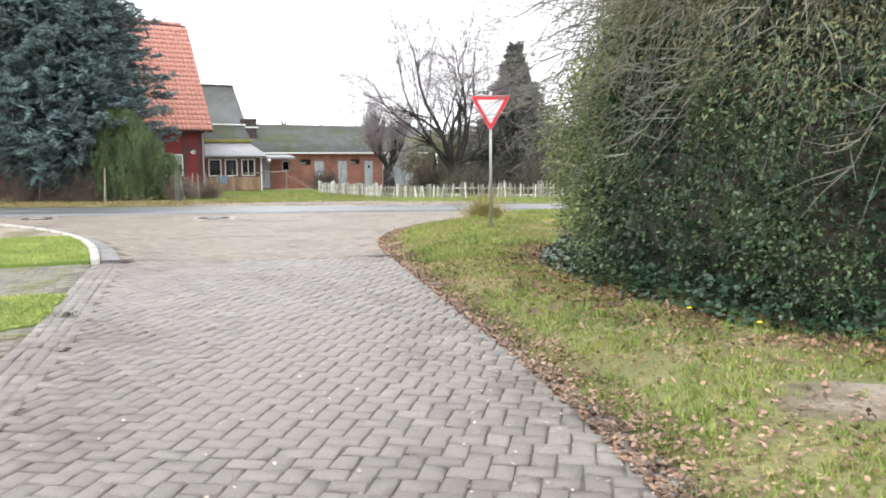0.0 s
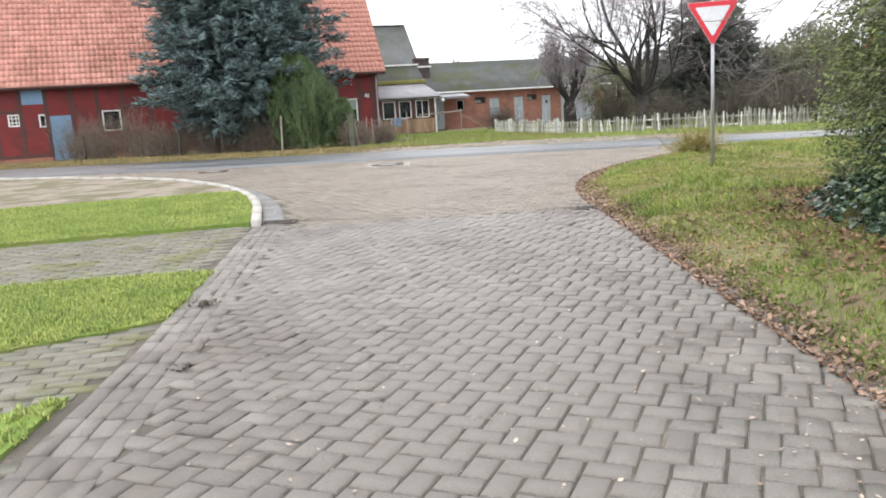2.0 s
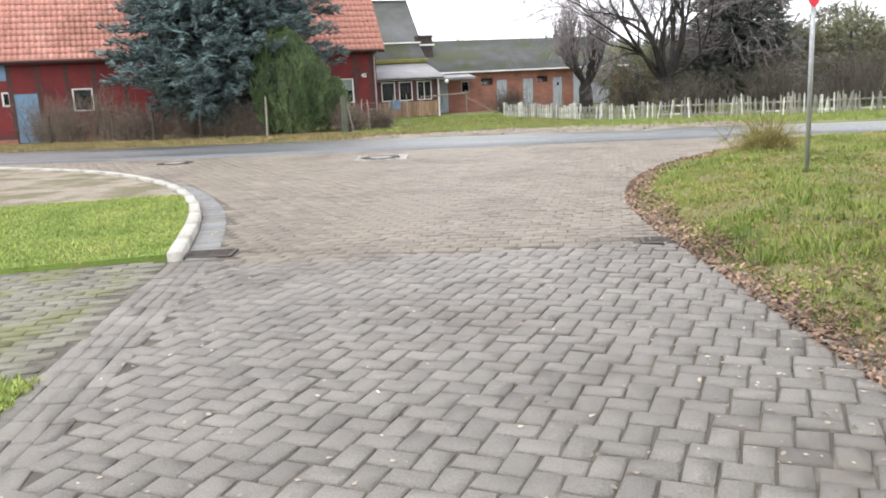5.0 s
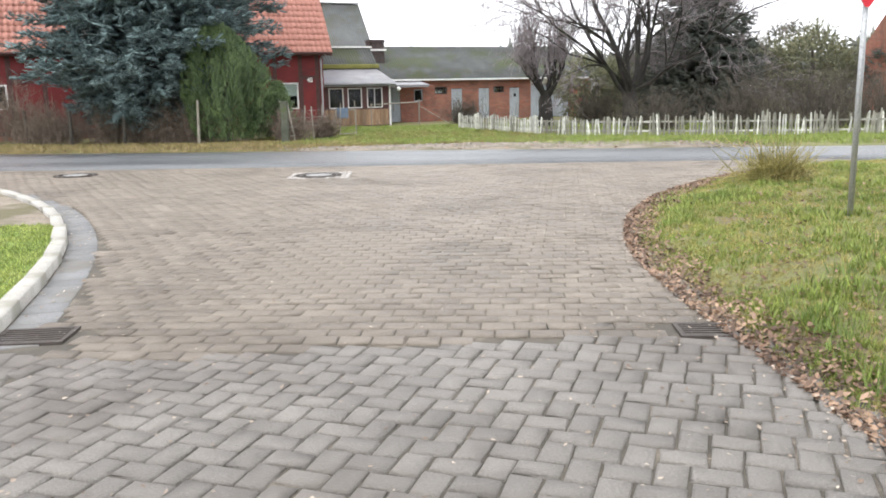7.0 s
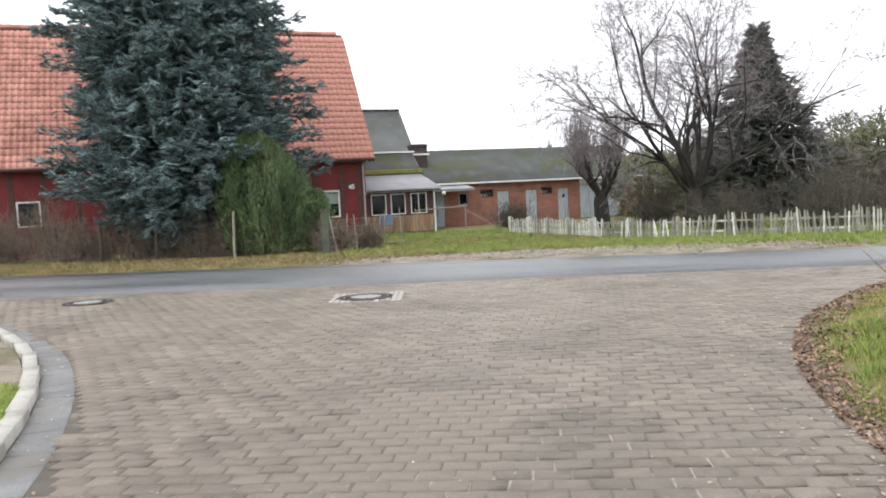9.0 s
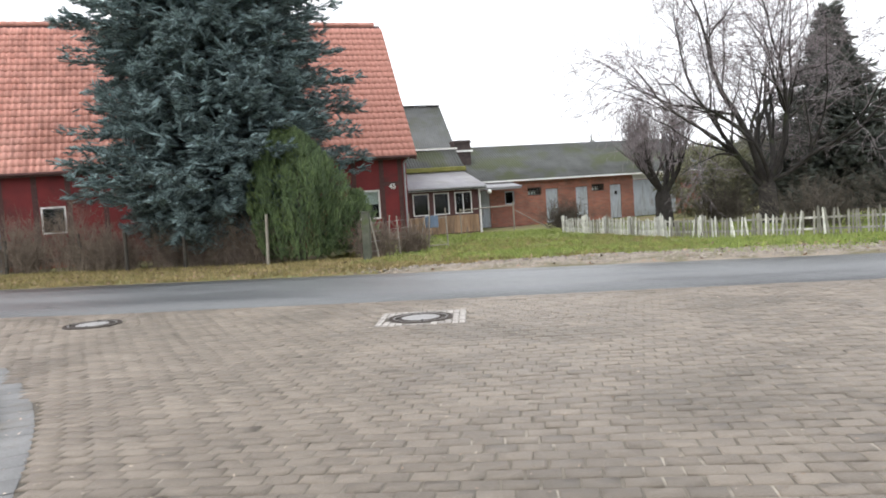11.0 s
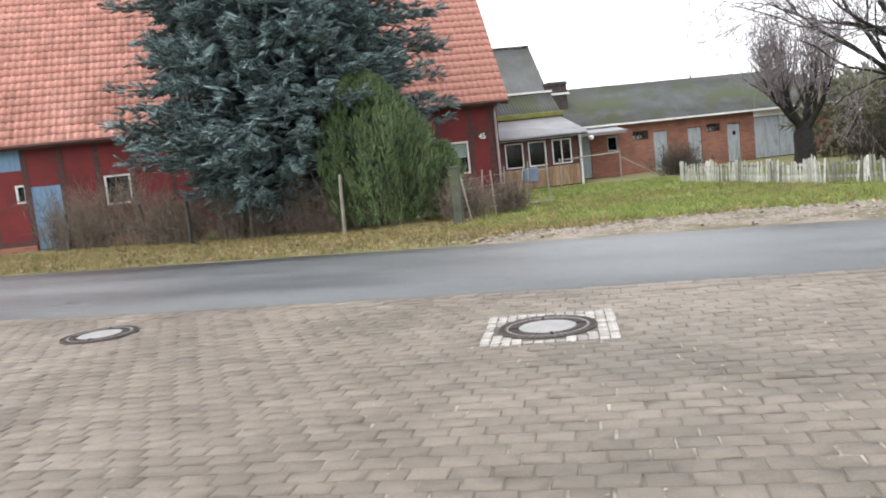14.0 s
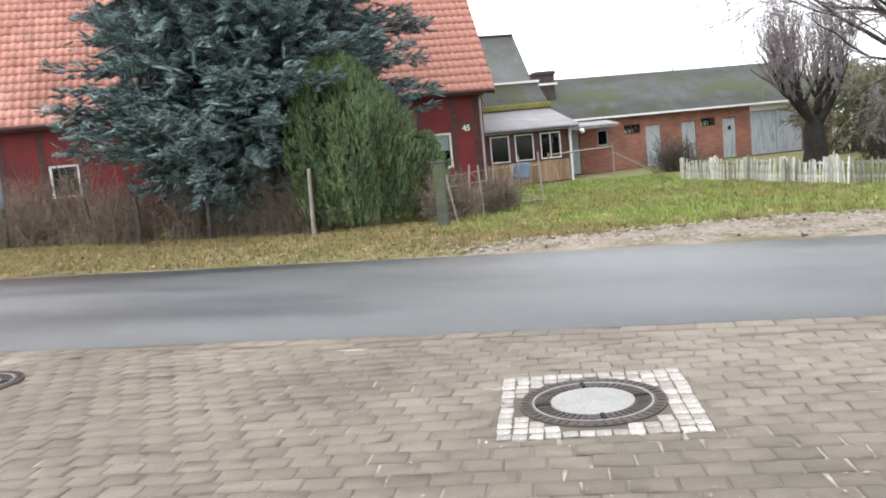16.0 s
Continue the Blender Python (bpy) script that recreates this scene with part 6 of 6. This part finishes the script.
tagged(new("road_margin", mesh_of("road_margin", mv, mf, [M_DIRT], True)), "thin sandy margin along the asphalt", "soil", kind="structure")
# two yellow flowers
for x, y in ((2.62, 6.6), (2.25, 7.3)):
    fl_ = empty("yellow_flower", pose(x, y, verge_z(x, y)), "small yellow flower in the grass", "flower")
    bm = bmesh.new()
    rod(bm, (0, 0, 0), (0, 0, 0.1), 0.004, n=5)
    part("stem", bm, M_GRASS, fl_)
    for q in range(6):
        bm = bmesh.new()
        bmesh.ops.create_uvsphere(bm, u_segments=6, v_segments=4, radius=1, matrix=pose(0, 0, 0.1, 0, 0, q * 60) @ Matrix.Translation((0.012, 0, 0.004)) @ Matrix.Diagonal((0.014, 0.009, 0.006, 1)))
        part("petal", bm, M_YELLOW, fl_)

# ---------------------------------------------------------------- far surroundings
def far_tree(x, y, h, r, seed, mat, label, n=700, z0=0.0):
    g = np.random.default_rng(seed)
    t = empty("tree", pose(x, y, ground_z(x, y)), label, "tree")
    tv, tf = tube([(0, 0, -0.2), (0.1, 0, h * 0.5), (0, 0, h * 0.9)], [0.22, 0.15, 0.03], 6)
    part("trunk", from_arrays("trunk", tv, tf, M_BARK), None, t)
    u = g.normal(0, 1, (n, 3))
    u /= np.linalg.norm(u, axis=1, keepdims=True)
    lobes = 1 + 0.25 * np.sin(u[:, 0] * 5 + seed) * np.cos(u[:, 2] * 4) + g.normal(0, 0.12, n)
    p = u * np.array([r, r, h * 0.42]) * (lobes * g.uniform(0.55, 1, n) ** 0.5)[:, None] + [0, 0, h * 0.56]
    v, f = repeat(*spray_template(0.9, 0.04, 2, 40, 0.6), frames_at(p, u + g.normal(0, 0.5, (n, 3)), 0.8, g.uniform(0.5, 1.1, n) * min(1.4, r / 2), g))
    part("crown", from_arrays("crown", v, f, mat), None, t)
    return t


M_YELLOWISH = leafy("yellow_green_foliage", (0.15, 0.155, 0.09), (0.23, 0.23, 0.14), 0.8, 0.25)
for i, (x, y, h, r, mt, lb) in enumerate(((12.5, 62, 4.7, 2.4, M_YELLOWISH, "yellow-green tree beyond the fence"), (9.0, 64, 4.3, 2.4, M_FARLEAF, "brown-green tree beyond the fence"), (16.0, 58, 4.6, 1.4, M_CONIFER, "dark columnar evergreen beyond the fence"), (18.2, 57, 4.4, 1.4, M_CONIFER, "dark columnar evergreen beyond the fence"), (21, 56, 4.6, 1.5, M_CONIFER, "dark columnar evergreen beyond the fence"), (6.0, 68, 4.3, 2.8, M_FARLEAF, "brown-green tree beyond the fence"), (23, 75, 6, 3.2, M_YELLOWISH, "yellow-green tree beyond the fence"), (29, 70, 6, 3.4, M_FARLEAF, "brown-green tree beyond the fence"), (16, 80, 6, 3.4, M_FARLEAF, "brown-green tree beyond the fence"), (-0.6, 56, 3.2, 1.9, M_YELLOWISH, "low olive bush beyond the stable"), (2.4, 59, 3.6, 2.2, M_FARLEAF, "low brown-green bush beyond the stable"))):
    far_tree(x, y, h, r, 400 + i, mt, lb)
# woodland on the skyline
g7 = np.random.default_rng(55)
n = 9000
a = g7.uniform(-1.1, 0.95, n)
R = g7.uniform(112, 150, n)
hgt = 6.5 + 2.5 * np.array([noise.noise((q * 9, 0, 2)) + 0.5 * noise.noise((q * 40, 0, 5)) for q in a])
z = g7.uniform(0, 1, n) ** 0.7 * hgt
pts = np.stack([-3 + R * np.sin(a), 15 + R * np.cos(a), z], 1)
pts[:, 2] += np.array([ground_z(p[0], p[1]) for p in pts])
v, f = repeat(*spray_template(1.7, 0.24, 1, 45, 1.2), frames_at(pts, g7.normal(0, 0.6, (n, 3)) + [0, 0, 0.7], 0.8, g7.uniform(0.7, 1.6, n), g7))
tagged(new("woodland", from_arrays("woodland", v, f, M_FARWOOD)), "grey-brown bare woodland on the skyline", "woodland", kind="stuff")
# brick farm building at the side
side_b = empty("brick_barn", pose(16.4, 50.5, GY, 0, 0, 12), "red brick barn with a dark overhanging roof", "barn")
part("wall", boxes((0, 12, 0, 0.3, 0, 3.7), (0, 0.3, 0.3, 9, 0, 3.7)), M_BRICK, side_b)
bm = bmesh.new()
vs = [bm.verts.new((u, y, z - dz)) for dz in (0, 0.16) for u, y, z in ((-0.9, -0.7, 3.3), (12.6, -0.7, 3.3), (12.6, 4.6, 7.8), (-0.9, 4.6, 7.8))]
bm.faces.new(vs[:4]), bm.faces.new(vs[4:])
for i in range(4):
    bm.faces.new((vs[i], vs[(i + 1) % 4], vs[4 + (i + 1) % 4], vs[4 + i]))
part("roof", bm, M_CHIMNEY, side_b)
bm = bmesh.new()
vs = [bm.verts.new((u, y, z)) for u in (0.02, 0.28) for y, z in ((0, 3.7), (9, 3.7), (4.6, 7.5))]
bm.faces.new(vs[:3]), bm.faces.new(vs[3:])
for i in range(3):
    bm.faces.new((vs[i], vs[(i + 1) % 3], vs[3 + (i + 1) % 3], vs[3 + i]))
part("gable", bm, M_BRICK, side_b)

# ---------------------------------------------------------------- roof tiles of the farmhouse
TW, TL = 0.245, 0.36
nseg = 6
slope = math.hypot(pitch_v, pitch_z)
ang = math.atan2(pitch_z, pitch_v)


def tile_mesh():
    v, f = [], []
    prof_ = [(q / nseg * (TW + 0.02), 0.028 * math.sin(2 * math.pi * (q / nseg) - 0.6) + 0.014) for q in range(nseg + 1)]
    for x, z in prof_:
        v += [(x, 0, z + 0.046), (x, TL + 0.06, z), (x, 0, z + 0.006)]
    for q in range(nseg):
        a, b = q * 3, q * 3 + 3
        f += [(a, b, b + 1), (a, b + 1, a + 1), (a + 2, b + 2, b), (a + 2, b, a)]
    return np.array(v), np.array(f)


tv, tf = tile_mesh()
tile_me = from_arrays("roof_tile", tv, tf, M_TILE)
up_v, up_z = math.cos(ang), math.sin(ang)
rows_n, cols_n = int(slope / TL), int((RU + 0.05 - (ULEFT - 0.3)) / TW)
mats, count = [], 0
base_rot = pose(0, 0, 0, math.degrees(ang), 0, 0)
for r in range(rows_n):
    for c in range(cols_n):
        u = RU + 0.03 - (c + 1) * TW
        s = r * TL
        m = pose(u, -OV - 0.05 * up_v + s * up_v, EAVE - 0.05 * up_z + s * up_z - 0.03, 0, 0, 0) @ base_rot @ pose(rnd.uniform(-0.004, 0.004), 0, rnd.uniform(0, 0.006), rnd.uniform(-0.5, 0.5), rnd.uniform(-0.6, 0.6), rnd.uniform(-0.5, 0.5))
        if c < 12 and r < 25:
            o = new("roof_tile", tile_me)
            o.parent, o.matrix_local = roof_front, m
        else:
            mats.append(np.array(m))
v, f = repeat(tv, tf, mats)
rest = new("roof_tiles", from_arrays("roof_tiles", v, f, M_TILE))
rest.parent = roof_front
tagged(rest, kind="stuff")
rt = bmesh.new()
for i in range(int((RU - ULEFT) / 0.38)):
    u = ULEFT + i * 0.38
    rod(rt, (u, D / 2, RIDGE - 0.02), (u + 0.4, D / 2, RIDGE - 0.005), 0.11, 0.125, n=10)
part("ridge_tiles", rt, M_TILE, house)

# ---------------------------------------------------------------- paving stones
g3 = np.random.default_rng(91)


def worn(verts, amount):
    """Corners knocked a little out of true, stone by stone."""
    return verts + g3.normal(0, 1, verts.shape) * [amount, amount, amount * 0.3]


def border(x):
    """Line where the herringbone lane meets the coursed junction paving."""
    return float(np.interp(x, [-6, -4.2, -3.3, -1.2, 0], [12.9, 12.98, 13.28, 13.72, 13.85]))


LB, W = 0.21, 0.14
JW = 0.0065
brick_poly = [(JW - LB / 2, JW - W / 2), (LB / 2 - JW, JW - W / 2), (LB / 2 - JW, W / 2 - JW), (JW - LB / 2, W / 2 - JW)]
av, af = stone(brick_poly, 0.0, 0.03, 0.009)
brick_me = from_arrays("paver", av, af, M_PAVER)
ROT, HAND = radians(-10), 1
cr, sr_ = math.cos(ROT), math.sin(ROT)
mats, near = [], 0
for i in range(-140, 141):
    for j in range(-80, 81):
        ox, oy = HAND * (j * (LB + W) - i * W), j * (LB - W) + i * W
        for (bx, by, turn) in ((ox + HAND * LB / 2, oy + W / 2, 0), (ox + HAND * (LB + W / 2), oy + LB / 2, 90)):
            x, y = bx * cr - by * sr_, bx * sr_ + by * cr + 4
            if not (0.5 < y < border(x) - 0.02 and left_edge(y) + 0.08 < x < right_edge(y) + 0.12):
                continue
            m = pose(x, y, rnd.uniform(-0.003, 0.003), rnd.uniform(-1.1, 1.1), rnd.uniform(-1.1, 1.1), math.degrees(ROT) + turn + rnd.uniform(-1.3, 1.3))
            if near < 200 and 4.4 < y < 8.2 and -1.9 < x < -0.4:
                o = new("paver", brick_me)
                o.parent, o.matrix_local = pavement, m
                near += 1
            else:
                mats.append(np.array(m))
v, f = repeat(av, af, mats)
o = new("lane_pavers", from_arrays("lane_pavers", worn(v, 0.0036), f, M_PAVER))
o.parent = pavement
tagged(o, "grey herringbone concrete pavers", kind="stuff")
# edging rows along the lane's left side
ev, ef = stone([(-0.115, -0.055), (0.115, -0.055), (0.115, 0.055), (-0.115, 0.055)], 0.0, 0.03, 0.006)
mats = []
for k3 in range(4):
    line = [(left_edge(y) + 0.02 - 0.12 * k3, y) for y in spaced((0.5, 12.95, 30))]
    for x, y, a in along(line, 0.24):
        mats.append(np.array(pose(x, y, rnd.uniform(-0.004, 0.003), rnd.uniform(-1, 1), rnd.uniform(-1, 1), math.degrees(a) + rnd.uniform(-1, 1))))
v, f = repeat(ev, ef, mats)
o = new("edging_pavers", from_arrays("edging_pavers", worn(v, 0.003), f, M_PAVER))
o.parent = pavement
tagged(o, "rows of pavers edging the lane", kind="stuff")
# coursed stones with stepped ends
L2, W2 = 0.22, 0.16
hw, hl = W2 / 2 - 0.0045, L2 / 2 - 0.006
zp = [(-hl, -hw), (hl, -hw), (hl, hw), (-hl, hw)]
cv, cf = stone([(p[0], p[1]) for p in zp], 0.0, 0.03, 0.008)
course_me = from_arrays("paver", cv, cf, M_PAVER_B)
mats, near = [], 0
for j in range(-8, 100):
    y0 = 12.0 + j * W2
    lean = radians(float(np.interp(y0, [12, 15, 23], [3.5, 5.5, 11.0])))  # the courses swing round with the lane
    for i in range(-115, 60):
        bx = (i + (0.5 if j % 2 else 0)) * L2
        x, y = -5 + bx * math.cos(lean), y0 + bx * math.sin(lean)
        if y > road_near(x) - 0.42 or y < border(x) + 0.01 or x > right_edge(y) + 0.12:
            continue
        if x < kerb_x(y) + (0.50 if y > 13.6 else 0.3) or x < -26:
            continue
        q = MHI @ Vector((x, y, 0))
        if abs(q.x) < 0.6 and abs(q.y) < 0.58 or math.hypot(x - MH2[0], y - MH2[1]) < 0.40:
            continue
        if abs(x + 1.03) < 0.25 and abs(y - 13.82) < 0.2 or abs(x + 5.42) < 0.33 and abs(y - 13.3) < 0.25:
            continue
        m = pose(x, y, rnd.uniform(-0.003, 0.003), rnd.uniform(-1.1, 1.1), rnd.uniform(-1.1, 1.1), math.degrees(lean) + rnd.uniform(-1.6, 1.6))
        if near < 100 and 14.6 < y < 17.5 and -4.6 < x < -3.5:
            o = new("paver", course_me)
            o.parent, o.matrix_local = pavement, m
            near += 1
        else:
            mats.append(np.array(m))
v, f = repeat(cv, cf, mats)
o = new("junction_pavers", from_arrays("junction_pavers", worn(v, 0.0036), f, M_PAVER_B))
o.parent = pavement
tagged(o, "brownish coursed concrete pavers", kind="stuff")
# row of long stones along the asphalt
mats = []
lv, lf = stone([(-0.145, -0.09), (0.145, -0.09), (0.145, 0.09), (-0.145, 0.09)], 0.001, 0.03, 0.006)
for row, shift in ((0.1, 0.0), (0.295, 0.15)):
    for x, y, a in along([(p[0] + shift, p[1] - row) for p in ROAD_EDGE[:9]], 0.3):
        if x < 3.4 and x > kerb_x(y) + 0.2:
            mats.append(np.array(pose(x, y, rnd.uniform(-0.003, 0.003), rnd.uniform(-0.7, 0.7), 0, math.degrees(a) + rnd.uniform(-0.8, 0.8))))
v, f = repeat(lv, lf, mats)
o = new("edge_stones", from_arrays("edge_stones", worn(v, 0.003), f, M_PAVER_B))
o.parent = pavement
tagged(o, "two rows of long pavers along the asphalt", kind="stuff")
# driveway between the lawns, mossy stones
mats = []
for j in range(-60, 60):
    for i in range(-60, 30):
        bx, by = (i + (0.5 if j % 2 else 0)) * 0.245, j * 0.122
        a = radians(22)
        x, y = bx * math.cos(a) - by * math.sin(a) - 7, bx * math.sin(a) + by * math.cos(a) + 9
        if x < left_edge(min(y, 13)) - 0.48 and 3 < y < 13.05 and x > -13 and not inside(LAWN_UP, x, y) and not inside(LAWN_MID, x, y) and not inside(LAWN_LOW, x, y) and not inside(GRAVEL, x, y):
            mats.append(np.array(pose(x, y, rnd.uniform(-0.006, 0.002), rnd.uniform(-1, 1), rnd.uniform(-1, 1), 22 + rnd.uniform(-1, 1))))
v, f = repeat(ev * [1.02, 1.04, 1], ef, mats)
M_PAVER_M = surf("mossy_paver", (0.15, 0.142, 0.112), (0.20, 0.19, 0.155), 1.5, 0.8, 0.5, 80, (0.15, 0.15, 0.075), 1.9, 0.42, island=0.1)
o = new("drive_pavers", from_arrays("drive_pavers", worn(v, 0.004), f, M_PAVER_M))
o.parent = pavement
tagged(o, "mossy grey pavers of the footpath", kind="stuff")
